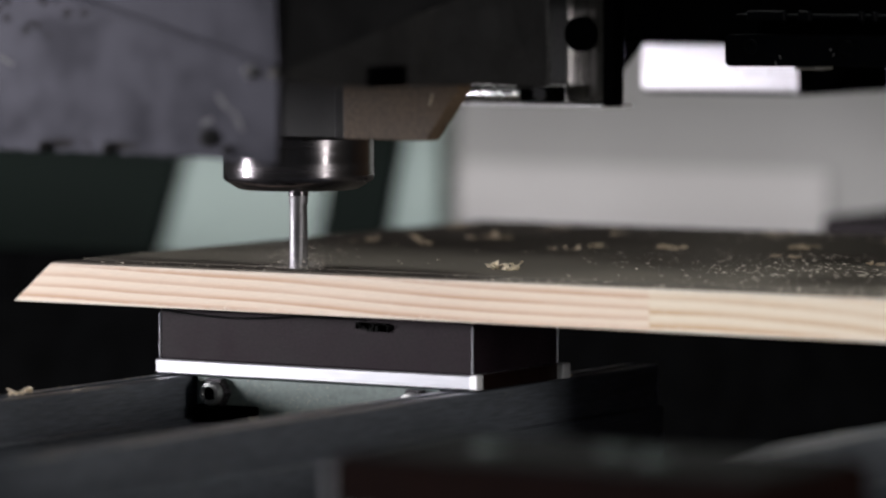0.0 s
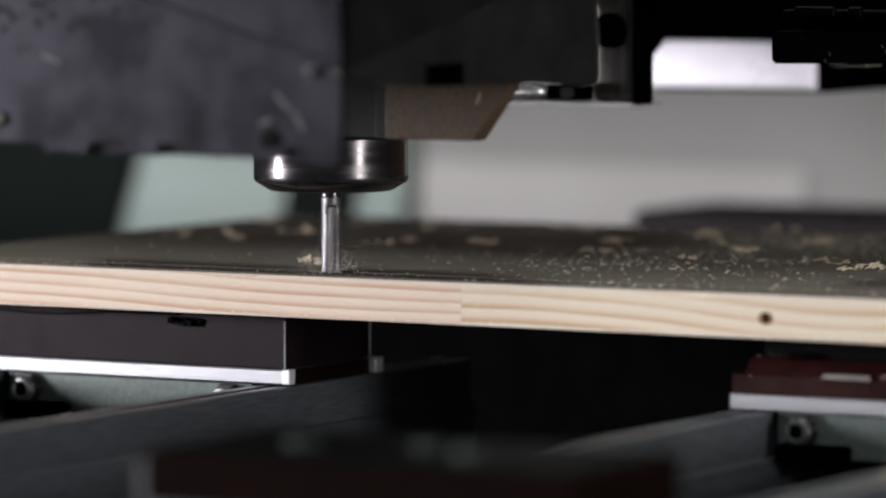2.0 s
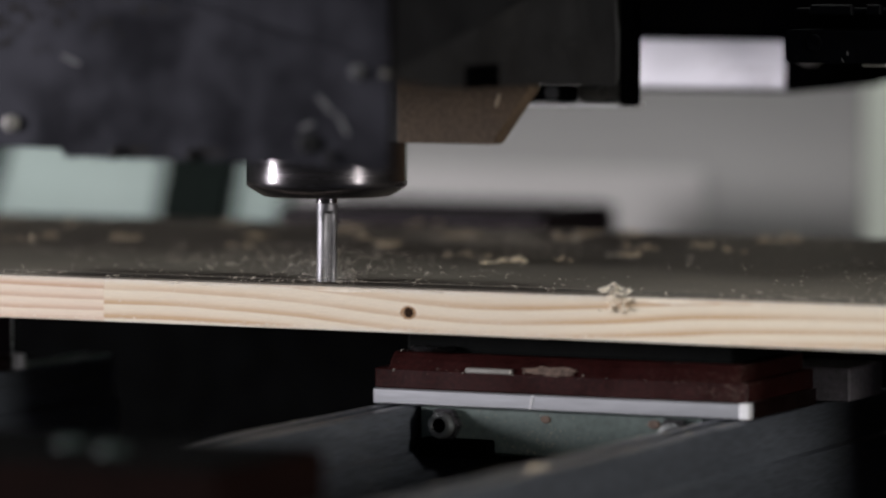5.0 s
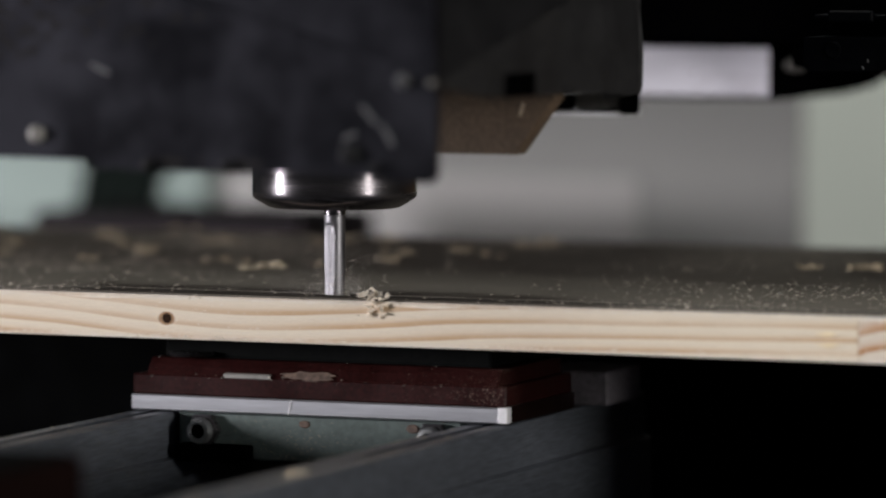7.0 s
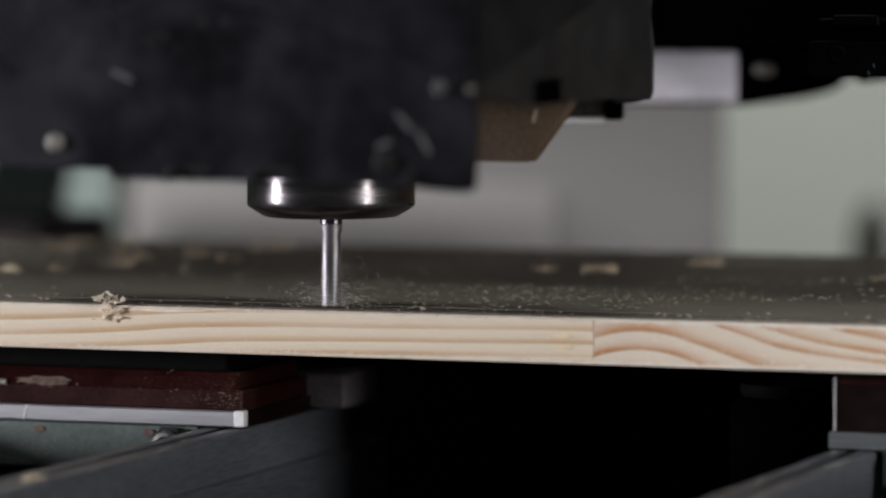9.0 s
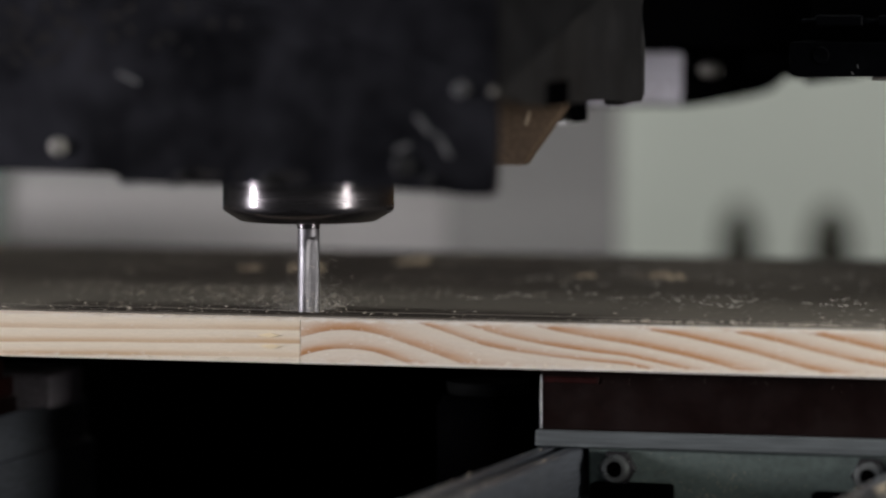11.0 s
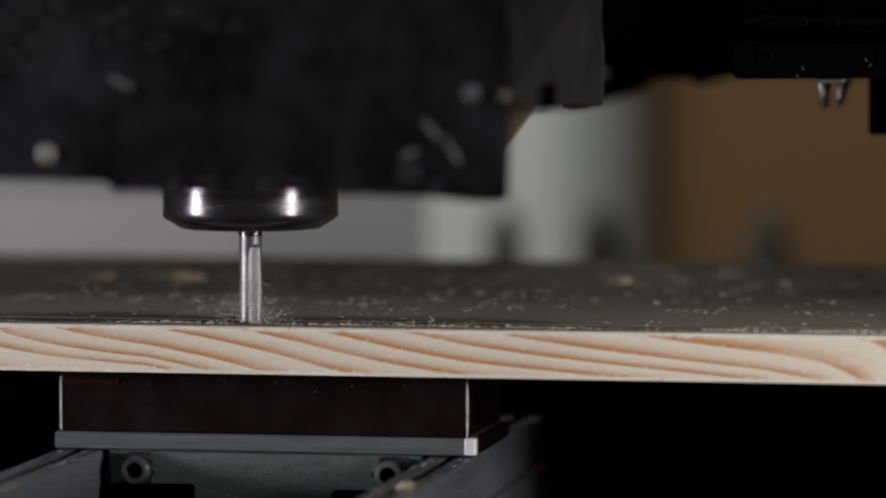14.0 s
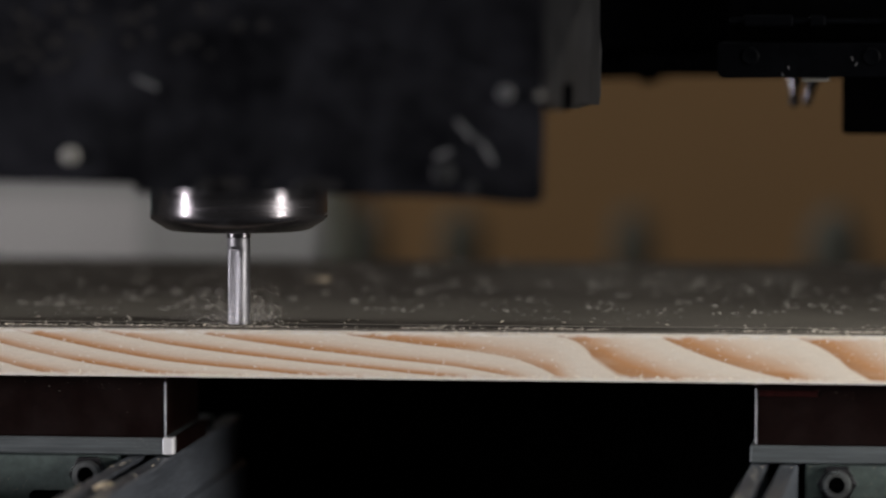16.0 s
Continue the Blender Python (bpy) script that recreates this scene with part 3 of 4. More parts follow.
add_box(film, X_L + 0.0005, X_R, 0.0238, DEPTH, -FILM, 0.0, 0.0002, 1)
child_at_world(finish("top_film", film, M_FILM, None, "dark olive phenolic film"), board)
child_at_world(finish("groove", box(X_L + 0.0008, X_R - 0.001, 0.0147, 0.0236, -FILM + 0.00005, -FILM + 0.0003), M_GROOVE, None, "routed dark groove"), board)
kn = lathe([(0.0, 0.0), (0.0021, 0.0), (0.0019, 0.0003), (0.0, 0.0004)], 18, Matrix.Translation((-0.8354, 0.0, -0.0098)) @ Matrix.Rotation(radians(90), 4, "X"))
rim = lathe([(0.0, 0.0), (0.0032, 0.0), (0.0030, 0.0001), (0.0, 0.0001)], 15, Matrix.Translation((-0.8356, 0.0, -0.0099)) @ Matrix.Rotation(radians(90), 4, "X") @ Matrix.Diagonal((1.1, 0.85, 1, 1)))
child_at_world(finish("knot_rim", rim, M_KNOT_RIM, None, "tan rim round the knot"), board)
child_at_world(finish("knot", kn, M_KNOT, None, "small dark knot"), board)
tagged(board, "pine board with dark film top and mitred end, being routed", "board")

# ---- shavings and dust on the board ----
rnd = random.Random(11)
CHIPS = ((-1.0831, 0.2136), (-0.9462, 0.2122), (-0.9993, 0.355), (-1.0326, 0.2508), (-0.8587, 0.1491), (-0.8974, 0.2942), (-1.0731, 0.0562), (-1.1153, 0.2094), (-1.25, 0.3051), (-1.2284, 0.193), (-1.2146, 0.2105), (-1.1531, 0.2941), (-1.0315, 0.2428), (-1.0767, 0.0623), (-0.8281, 0.2029), (-1.0047, 0.296), (-0.8379, 0.2471), (-0.7989, 0.2428), (-0.8001, 0.3239), (-0.862, 0.1341), (-0.9568, 0.2321), (-1.019, 0.3242), (-0.6493, 0.2265), (-0.5894, 0.2804), (-0.6196, 0.2259), (-0.2883, 0.2348), (-0.5007, 0.2237), (-0.4615, 0.2196), (-0.5916, 0.2826), (-0.6234, 0.2356), (-0.4738, 0.2289))
more = random.Random(5)
for i, (x, y) in enumerate(CHIPS + tuple((more.uniform(-1.2, -0.8), more.uniform(0.14, 0.345)) for k in range(16))):
    bm = bmesh.new()
    k = rnd.randint(4, 8)
    s = rnd.uniform(0.004, 0.0075) * (1.25 if y < 0.1 else 1.0)
    for j in range(k):
        add_curl(bm, rnd, s, (rnd.gauss(0, 0.0035), rnd.gauss(0, 0.003), 0.0), 0.5)
    ob = finish("wood_shaving", bm, M_CHIP if y < 0.16 else M_CHIP_B)
    ob.location = (x, y, 0.0)
    tagged(ob, "small tuft of pale curled wood shavings on the board", "wood shaving", "shavings on the board")


def sprinkle(bm, rnd, n, x0, x1, y0, y1, s0, s1, dense=None):
    made = 0
    while made < n:
        x, y = rnd.uniform(x0, x1), rnd.uniform(y0, y1)
        if dense and rnd.random() > dense(x, y):
            continue
        made += 1
        s = s0 + (s1 - s0) * rnd.random() ** 3
        a = rnd.uniform(0, 6.283)
        d, e = Vector((math.cos(a), math.sin(a), 0)) * s, Vector((-math.sin(a), math.cos(a), 0)) * s * rnd.uniform(0.25, 0.6)
        h = Vector((0, 0, s * rnd.uniform(0.3, 0.7)))
        p = Vector((x, y, 0.0))
        v = [bm.verts.new(q) for q in (p - d - e, p + d - e, p + d + e, p - d + e, p + h + d * rnd.uniform(-0.6, 0.6))]
        for q in ((0, 1, 4), (1, 2, 4), (2, 3, 4), (3, 0, 4)):
            bm.faces.new([v[w] for w in q])


def patchy(x, y):
    return min(1.0, max(0.03, 0.5 + 1.6 * noise.noise(Vector((x * 9, y * 14, 3.1))) + 0.5 * noise.noise(Vector((x * 40, y * 40, 7.7)))))


def drifts(x, y):
    """Where the crumbs lie thick."""
    a = math.exp(-((x + 0.93) / 0.10) ** 2) + 0.9 * math.exp(-((x + 0.60) / 0.09) ** 2) + 0.12
    back = 1.0 if x > -0.75 else min(1.0, 0.12 + max(0.0, y - 0.04) / 0.10)
    return patchy(x, y) * min(1.0, a) * back


bm = bmesh.new()
sprinkle(bm, rnd, 2700, -1.25, -0.78, 0.03, 0.355, 0.0002, 0.0010, drifts)
tagged(finish("sawdust", bm, M_CRUMB_PALE), "pale sawdust crumbs strewn over the dark film", "sawdust", kind="stuff")
bm = bmesh.new()
sprinkle(bm, rnd, 2300, -0.78, -0.45, 0.03, 0.355, 0.0002, 0.0008, drifts)
tagged(finish("sawdust", bm, M_CRUMB), "bright sawdust crumbs scattered over the dark film", "sawdust", kind="stuff")
bm = bmesh.new()
sprinkle(bm, rnd, 2600, -0.62, 0.2, 0.03, 0.355, 0.00022, 0.0007, patchy)
sprinkle(bm, rnd, 420, -0.62, 0.2, 0.05, 0.30, 0.0008, 0.0017, patchy)
tagged(finish("sawdust", bm, M_DUST), "fine pale sawdust scattered over the dark film", "sawdust", kind="stuff")
bm = bmesh.new()
sprinkle(bm, rnd, 1300, -1.25, 0.2, 0.002, 0.03, 0.0002, 0.0008, patchy)
for k in range(150):
    add_curl(bm, rnd, rnd.uniform(0.0012, 0.0030), (rnd.uniform(-1.1, 0.1), rnd.choice((rnd.uniform(0.004, 0.013), rnd.uniform(0.024, 0.04))), 0.0), 0.5)
tagged(finish("edge_sawdust", bm, M_CRUMB_PALE), "line of pale sawdust crumbs along the board edge", "sawdust", kind="stuff")

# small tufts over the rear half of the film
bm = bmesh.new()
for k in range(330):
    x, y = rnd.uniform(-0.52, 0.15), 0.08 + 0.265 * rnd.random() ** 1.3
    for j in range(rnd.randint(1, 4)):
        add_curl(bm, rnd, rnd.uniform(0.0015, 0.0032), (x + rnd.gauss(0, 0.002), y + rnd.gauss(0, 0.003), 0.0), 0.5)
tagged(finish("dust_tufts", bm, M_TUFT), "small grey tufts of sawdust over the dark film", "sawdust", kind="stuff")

# a torn pale fringe on the front edge where the tool has not yet been
bm = bmesh.new()
for k in range(1500):
    x = rnd.uniform(-0.44, 0.06)
    if rnd.random() < max(0.05, 0.25 + 1.9 * noise.noise(Vector((x * 38, 0.4, 1.3)))):
        add_curl(bm, rnd, rnd.uniform(0.0007, 0.0019), (x, rnd.uniform(0.002, 0.007), 0.0), 0.75)
tagged(finish("edge_fluff", bm, M_FUZZ), "white fluffy wood fibres along the board edge", "sawdust", kind="stuff")

# a tuft of splinters that hangs over the edge
bm = bmesh.new()
rnd = random.Random(21)
for k in range(30):
    add_curl(bm, rnd, rnd.uniform(0.003, 0.0065), (rnd.gauss(0, 0.0026), rnd.uniform(-0.002, 0.004), 0.0014 - 0.0115 * rnd.random() ** 2), 1.2)
ob = finish("splinter_tuft", bm, M_FUZZ)
ob.location = (-0.7477, -0.001, -0.0005)
tagged(ob, "tuft of torn wood fibres hanging over the board edge", "wood shaving")
# chips on rails
for x, y, s in ((-1.2185, -0.092, 0.006), (-1.0675, 0.096, 0.005), (-0.7045, -0.17, 0.004), (-0.3165, -0.085, 0.0045)):
    bm = bmesh.new()
    for k in range(9):
        add_curl(bm, rnd, rnd.uniform(0.6, 1.1) * s, (rnd.gauss(0, 0.0015), rnd.gauss(0, 0.005), 0.0), 0.8)
    ob = finish("wood_shaving", bm, M_CHIP)
    ob.location = (x, y, PLATE_BOT - 0.0006)
    tagged(ob, "pale curled wood shavings lying on a dark rail", "wood shaving", "shavings on the rails")
bm = bmesh.new()
for x0, x1 in ((-1.2258, -1.0625), (-0.8585, -0.6985), (-0.4665, -0.3100), (-0.1010, 0.0570)):
    for a in (x0 + 0.001, x1 - 0.0162):
        for k in range(150):
            t = bmesh.new()
            side = rnd.choice((0.0, 0.0106))
            sprinkle(t, rnd, 1, a + side, a + side + 0.0045, -0.30, 0.012, 0.0002, 0.0008)
            join(bm, t, Matrix.Translation((0, 0, PLATE_BOT - 0.0006)))
tagged(finish("rail_sawdust", bm, M_CRUMB), "sawdust crumbs lying on the dark rails", "sawdust", kind="stuff")

# specks of dust caught on the pods
bm = bmesh.new()
for x0, x1, zs in ((-0.8505, -0.7045, (-0.0338, -0.0276)), (-0.4625, -0.3135, (-0.0212,)), (-0.097, 0.052, (-0.0212,))):
    for k in range(75):
        t = bmesh.new()
        sprinkle(t, rnd, 1, 0, 0.0001, 0, 0.0001, 0.0001, 0.0006 if len(zs) == 2 else 0.00026)
        if len(zs) == 2:
            top = k % 3 == 0
            y, z = (0.0228, zs[1]) if top else (0.0160, zs[0])
            z += rnd.gauss(0, 0.0004)
        else:
            y, z = 0.0159, zs[0] - abs(rnd.gauss(0, 0.004)) * rnd.random()
        x = x0 + (x1 - x0) * rnd.random()
        join(bm, t, Matrix.Translation((x, y, z)) @ Matrix.Rotation(radians(90 if len(zs) == 1 else 50), 4, "X"))
tagged(finish("pod_dust", bm, M_DUST), "pale dust specks caught on the suction pods", "sawdust", kind="stuff")

# fuzz along the sawn edges, and slivers torn out of the upper edge
bm = bmesh.new()
for k in range(3600):
    t = bmesh.new()
    sprinkle(t, rnd, 1, 0, 0.0001, 0, 0.0001, 0.0002, 0.0007)
    x = -1.25 + 1.4 * rnd.random() ** 0.55
    join(bm, t, Matrix.Translation((x, -0.0001, -0.0009 - abs(rnd.gauss(0, 0.0004)) if k % 2 else -0.0172 + abs(rnd.gauss(0, 0.0005)))) @ Matrix.Rotation(radians(90), 4, "X"))
fuzz = finish("edge_fuzz", bm, M_FUZZ, None, "pale torn fibres along the sawn edge")
fuzz["kind"] = "stuff"
child_at_world(fuzz, board)
for xa, xb, z, h, mat, lab in (
    (-0.881, -0.845, -0.0022, 0.0006, M_FUZZ, "pale torn sliver"), (-0.7405, -0.706, -0.0022, 0.0007, M_FUZZ, "pale torn sliver"), (-0.934, -0.925, -0.0018, 0.0005, M_FUZZ, "pale torn sliver"),
    (-0.5690, -0.5605, -0.0077, 0.0009, M_GLINT, "torn sliver with a golden glint painted in"), (-0.5680, -0.5600, -0.0118, 0.0009, M_GLINT, "torn sliver with a golden glint painted in")):
    bm = prism([(xa, z), ((xa + xb) / 2, z - h), (xb, z + h * 0.2), ((xa + xb) / 2, z + h)], "y", -0.0006, 0.001)
    child_at_world(finish("sliver", bm, mat, None, lab), board)

# ---- things under the board, half hidden ----
post = empty("stop_cylinder", (-0.508, 0.10, -0.22))
part("barrel", lathe([(0.0, 0.0), (0.019, 0.0), (0.020, 0.004), (0.020, 0.178), (0.017, 0.183), (0.0, 0.183)], 32), M_BLACK, post, "", True)
part("cap_ring", lathe([(0.0, 0.183), (0.015, 0.183), (0.016, 0.1845), (0.016, 0.188), (0.0, 0.188)], 28), M_RUBBER, post, "dark steel ring", True)
tagged(post, "black upright stop cylinder with steel ring", "stop cylinder")

# ---- router head: all parts in the tool's own space (u along the board, -y to the front) ----
Y_TOOL = 0.020
head.location = (0, Y_TOOL, 0)
head.empty_display_size = 0.02
part("collet_nut", lathe([(0.0, 0.0340), (0.0250, 0.0340), (0.0257, 0.0342), (0.0316, 0.0378), (0.0321, 0.0388), (0.0321, 0.0404), (0.0321, 0.0556), (0.0321, 0.056), (0.0310, 0.0575), (0.0, 0.0575)], 72), M_NUT, head, "dark polished collet nut", True)
part("spindle_nose", lathe([(0.0, 0.0570), (0.036, 0.0570), (0.040, 0.061), (0.046, 0.09), (0.046, 0.20), (0.0, 0.20)], 48), M_HOUSING, head, "", True)
bm = bmesh.new()
t = bmesh.new()
seg, steps, R = 24, 34, 0.0041
rings = []
for s in range(steps + 1):
    z = -0.0004 + 0.0345 * s / steps
    row = []
    for i in range(seg):
        a = 2 * math.pi * i / seg
        flute = 1.0
        if z < 0.027:
            c = math.cos(2 * (a - z * 9))
            flute = 1.0 - 0.34 * max(0.0, c) ** 2
        row.append(t.verts.new((R * flute * math.cos(a), R * flute * math.sin(a), z)))
    rings.append(row)
for a, b in zip(rings, rings[1:]):
    for i in range(seg):
        t.faces.new((a[i], a[(i + 1) % seg], b[(i + 1) % seg], b[i]))
t.faces.new(rings[0][::-1])
t.faces.new(rings[-1])
join(bm, t)
router_bit = part("router_bit", bm, M_BIT, head, "bright fluted router bit", True)

part("shank", lathe([(0.0, 0.0308), (0.0039, 0.0308), (0.0043, 0.0312), (0.0043, 0.0340), (0.0, 0.0340)], 28), M_NUT, head, "polished tool shank", True)

V_F = -0.215
# front sheet of the dust hood: a lower facet and an upper facet that leans out from a slanting fold
bm = bmesh.new()


def sheet(bm, pts, th):
    lo = [bm.verts.new(p) for p in pts]
    hi = [bm.verts.new((p[0], p[1] + th, p[2])) for p in pts]
    n = len(pts)
    bm.faces.new(lo)
    bm.faces.new(hi[::-1])
    for i in range(n):
        bm.faces.new((lo[i], lo[(i + 1) % n], hi[(i + 1) % n], hi[i]))


edge_pts = [(-0.55, 0.0715), (-0.30, 0.0670), (-0.105, 0.0636), (-0.041, 0.0625), (0.0010, 0.0617), (0.0026, 0.0590), (0.03, 0.0586), (0.066, 0.0585), (0.095, 0.0580), (0.110, 0.0575), (0.121, 0.0563), (0.1295, 0.0562), (0.1316, 0.0580)]
sheet(bm, [(u, V_F, z) for u, z in edge_pts] + [(0.1322, V_F, 0.0910), (-0.55, V_F, 0.2855)], 0.004)
part("front_sheet", bm, M_HOOD, head, "dusty black lower hood sheet")
bm = bmesh.new()
sheet(bm, [(-0.55, V_F + 0.0005, 0.2857), (0.1322, V_F + 0.0005, 0.0912), (0.1322, V_F - 0.030, 0.42), (-0.55, V_F - 0.020, 0.50)], 0.004)
part("upper_sheet", bm, M_HOOD, head, "black hood sheet leaning out above a fold")
# Added bead in the hood's own colour: catches a highlight along the fold.
bead = part("fold_bead", box(-0.3540, 0.3540, -0.0009, 0.0009, -0.0018, 0.0018, 0.0008, 3), M_HOOD, head, "bead added to catch a highlight along the fold")
bead.matrix_basis = Matrix.Translation((-0.2089, V_F + 0.0002, 0.18825)) @ Matrix.Rotation(math.atan2(0.1945, 0.6822), 4, "Y")
# side sheet: an upright lower facet, and an upper one that leans in from a rising crease
bm = bmesh.new()
add_prism(bm, [(V_F + 0.0045, 0.0913), (V_F + 0.0045, 0.0885), (V_F + 0.05, 0.0838), (-0.060, 0.0822), (-0.040, 0.0810), (-0.017, 0.0802), (-0.017, 0.1320)], "x", 0.1287, 0.1322)
part("side_sheet", bm, M_SIDE, head, "dusty charcoal lower side sheet")
bm = bmesh.new()
pts = [(0.1322, V_F + 0.0045, 0.0915), (0.1322, -0.017, 0.1324), (0.085, -0.030, 0.34), (0.085, V_F + 0.10, 0.34)]
lo = [bm.verts.new(p) for p in pts]
hi = [bm.verts.new((p[0] - 0.004, p[1], p[2])) for p in pts]
bm.faces.new(lo)
bm.faces.new(hi[::-1])
for q in range(4):
    bm.faces.new((lo[q], lo[(q + 1) % 4], hi[(q + 1) % 4], hi[q]))
part("upper_side_sheet", bm, M_HOUSING, head, "dark side sheet leaning in above a crease")
bm = prism([(0.1240, 0.0788), (0.1312, 0.0806), (0.1322, 0.083), (0.1324, 0.100), (0.1310, 0.112), (0.1330, 0.132), (0.118, 0.132), (0.118, 0.0788)], "y", -0.0165, -0.0130)
part("flange", bm, M_FLANGE, head, "scratched dusty flange, painted lighter for the lamp on it")
# slot under the side sheet, and a bronze casting behind it
part("slot", box(0.1310, 0.1326, -0.153, -0.124, 0.0832, 0.0915, 0.0003, 1), M_BLACK, head, "small dark slot")
bm = bmesh.new()
add_prism(bm, [(0.0560, 0.0583), (0.0966, 0.0583), (0.1120, 0.0793), (0.1120, 0.095), (0.0560, 0.095)], "y", -0.052, -0.042, 0.0008)
part("casting", bm, M_TAN, head, "dusty bronze-coloured cast block")
# Dark skirt added to close the gap left of the casting.
part("casting_skirt", prism([(-0.05, -0.030), (-0.05, -0.0455), (0.0480, -0.0455), (0.0562, -0.0512), (0.0562, -0.030)], "z", 0.0583, 0.095, 0.0004), M_HOUSING, head, "charcoal housing skirt beside the casting's left end")
mark = part("casting_scratch", box(-0.0006, 0.0006, -0.0003, 0.0003, -0.0026, 0.0026, 0.0002, 1), M_RING, head, "pale scratch")
mark.matrix_basis = Matrix.Translation((0.0988, -0.0521, 0.0752)) @ Matrix.Rotation(radians(16), 4, "Y")
part("spindle_housing", box(-0.16, 0.030, -0.10, 0.06, 0.096, 0.34, 0.004), M_HOUSING, head, "charcoal spindle housing")


def screw(parent, x, y, z, r, mat, axis="Y", label=""):
    m = Matrix.Translation((x, y, z)) @ Matrix.Rotation(radians(90), 4, "X" if axis == "Y" else "Y")
    return part("screw", lathe([(0.0, -0.001), (r, -0.001), (r, 0.0012), (r * 0.75, 0.0024), (r * 0.45, 0.0027), (r * 0.4, 0.0012), (0.0, 0.0012)], 20, m), mat, parent, label, True)


screw(head, -0.019, V_F, 0.0705, 0.0030, M_GREYSTEEL, label="bright button screw")
screw(head, 0.1005, V_F, 0.0655, 0.0036, M_DULL, label="dark ring bolt")
screw(head, 0.109, V_F, 0.0610, 0.0018, M_DULL)
screw(head, 0.1202, V_F, 0.0908, 0.0026, M_SCRATCH, label="dusty grey bolt head")
screw(head, 0.1310, V_F - 0.001, 0.0902, 0.0012, M_GREYSTEEL)
rnd = random.Random(8)
for u, z, L_, ang in ((0.1072, 0.0792, 0.0080, -48), (0.1141, 0.0724, 0.0082, -60), (0.1000, 0.0716, 0.0055, 22), (0.0055, 0.0936, 0.0080, -24)):
    b2 = bmesh.new()
    add_box(b2, -L_ / 2, L_ / 2, -0.0003, 0.0004, -0.0007, 0.0007, 0.0002, 1)
    sc = part("scratch", b2, M_SCRATCH, head, "bare metal scratch")
    sc.matrix_basis = Matrix.Translation((u, V_F, z)) @ Matrix.Rotation(radians(-ang), 4, "Y")
# lumps of caked dust and small fixings on the lower edge
bm = bmesh.new()
for k in range(70):
    u = rnd.choice((-0.055, -0.03, 0.012, 0.024, 0.030, 0.050, 0.075)) + rnd.gauss(0, 0.006)
    zz = 0.0590 + (0.0035 if u < 0.0 else 0.0)
    add_curl(bm, rnd, rnd.uniform(0.0015, 0.0035), (u, V_F + rnd.uniform(-0.001, 0.003), zz - rnd.uniform(0.0, 0.0016)), 0.6)
part("caked_dust", bm, M_HOOD, head, "caked dust on the lower hood edge")["kind"] = "stuff"
for u in (-0.060, 0.024, 0.0545):
    screw(head, u, V_F, 0.0605 + (0.0035 if u < 0.0 else 0.0), 0.0022, M_HOUSING)

# smears of dust that cling to the sheet
rnd = random.Random(17)
bm = bmesh.new()
for c, d, cu, cz, n in ((0.030, 0.011, -0.030, 0.1070, 60), (0.006, 0.0012, 0.030, 0.0618, 12), (0.010, 0.0014, 0.060, 0.0615, 18), (0.050, 0.010, 0.010, 0.112, 26)):
    for k in range(n):
        u, z, q = cu + rnd.gauss(0, c / 2), cz + rnd.gauss(0, d / 2), rnd.uniform(0.0006, 0.0022)
        ring = [(u + q * rnd.uniform(0.6, 1.3) * math.cos(a * 0.6283), z + q * rnd.uniform(0.4, 1.0) * math.sin(a * 0.6283)) for a in range(10)]
        if z - q < 0.0592 or z + q > 0.1273 - 0.285 * u:
            continue
        y = V_F - rnd.uniform(0.0001, 0.0002)
        lo, hi = [bm.verts.new((p, V_F + 0.001, w)) for p, w in ring], [bm.verts.new((p, y, w)) for p, w in ring]
        bm.faces.new(hi)
        for a in range(10):
            bm.faces.new((lo[a], lo[(a + 1) % 10], hi[(a + 1) % 10], hi[a]))
part("dust_smear", bm, M_SMEAR, head, "grey dust smeared on the sheet")["kind"] = "stuff"

# sensor column and pin on the carriage behind the tool
part("column", box(0.0370, 0.0588, 0.160, 0.180, 0.0664, 0.24, 0.005, 4), M_COLUMN, head, "dark steel column with a round bore", True)
part("column_back", box(0.0180, 0.0368, 0.166, 0.180, 0.0742, 0.24, 0.001, 1), M_SIDE, head, "dusty charcoal plate beside the column")
bm = lathe([(0.0, 0.0), (0.0078, 0.0), (0.0078, 0.003), (0.0, 0.003)], 28, Matrix.Translation((0.0473, 0.1600, 0.0977)) @ Matrix.Rotation(radians(90), 4, "X"))
part("column_bore", bm, M_BLACK, head, "dark round bore")
part("column_side", box(0.0592, 0.0655, 0.157, 0.166, 0.0655, 0.24, 0.001, 1), M_BLACK, head)
part("column_gusset", prism([(-0.05, 0.24), (0.030, 0.24), (0.0275, 0.0905), (0.0215, 0.0835), (0.0150, 0.0765), (-0.05, 0.0765)], "y", 0.246, 0.250), M_BLACK, head, "matt black gusset plate")
part("column_foot", box(-0.03, 0.0588, 0.157, 0.186, 0.0645, 0.0660, 0.0005, 1), M_ALU_EDGE, head, "bright lower strip")
bm = lathe([(0.0, 0.0), (0.0034, 0.0), (0.0037, 0.001), (0.0037, 0.031), (0.0026, 0.032), (0.0026, 0.034), (0.0, 0.034)], 24, Matrix.Translation((-0.0120, 0.150, 0.0707)) @ Matrix.Rotation(radians(90), 4, "Y"))
part("sensor_pin", bm, M_CHROME, head, "chromed sensor pin", True)
sensor = part("sensor_body", box(0.0205, 0.040, 0.148, 0.1585, 0.0672, 0.0742, 0.001, 1), M_BLACK, head)
bm = lathe([(0.0020, 0.0), (0.0032, 0.0), (0.0034, 0.0008), (0.0032, 0.0014), (0.0020, 0.0014)], 24, Matrix.Translation((0.0325, 0.1480, 0.0707)) @ Matrix.Rotation(radians(90), 4, "X"))
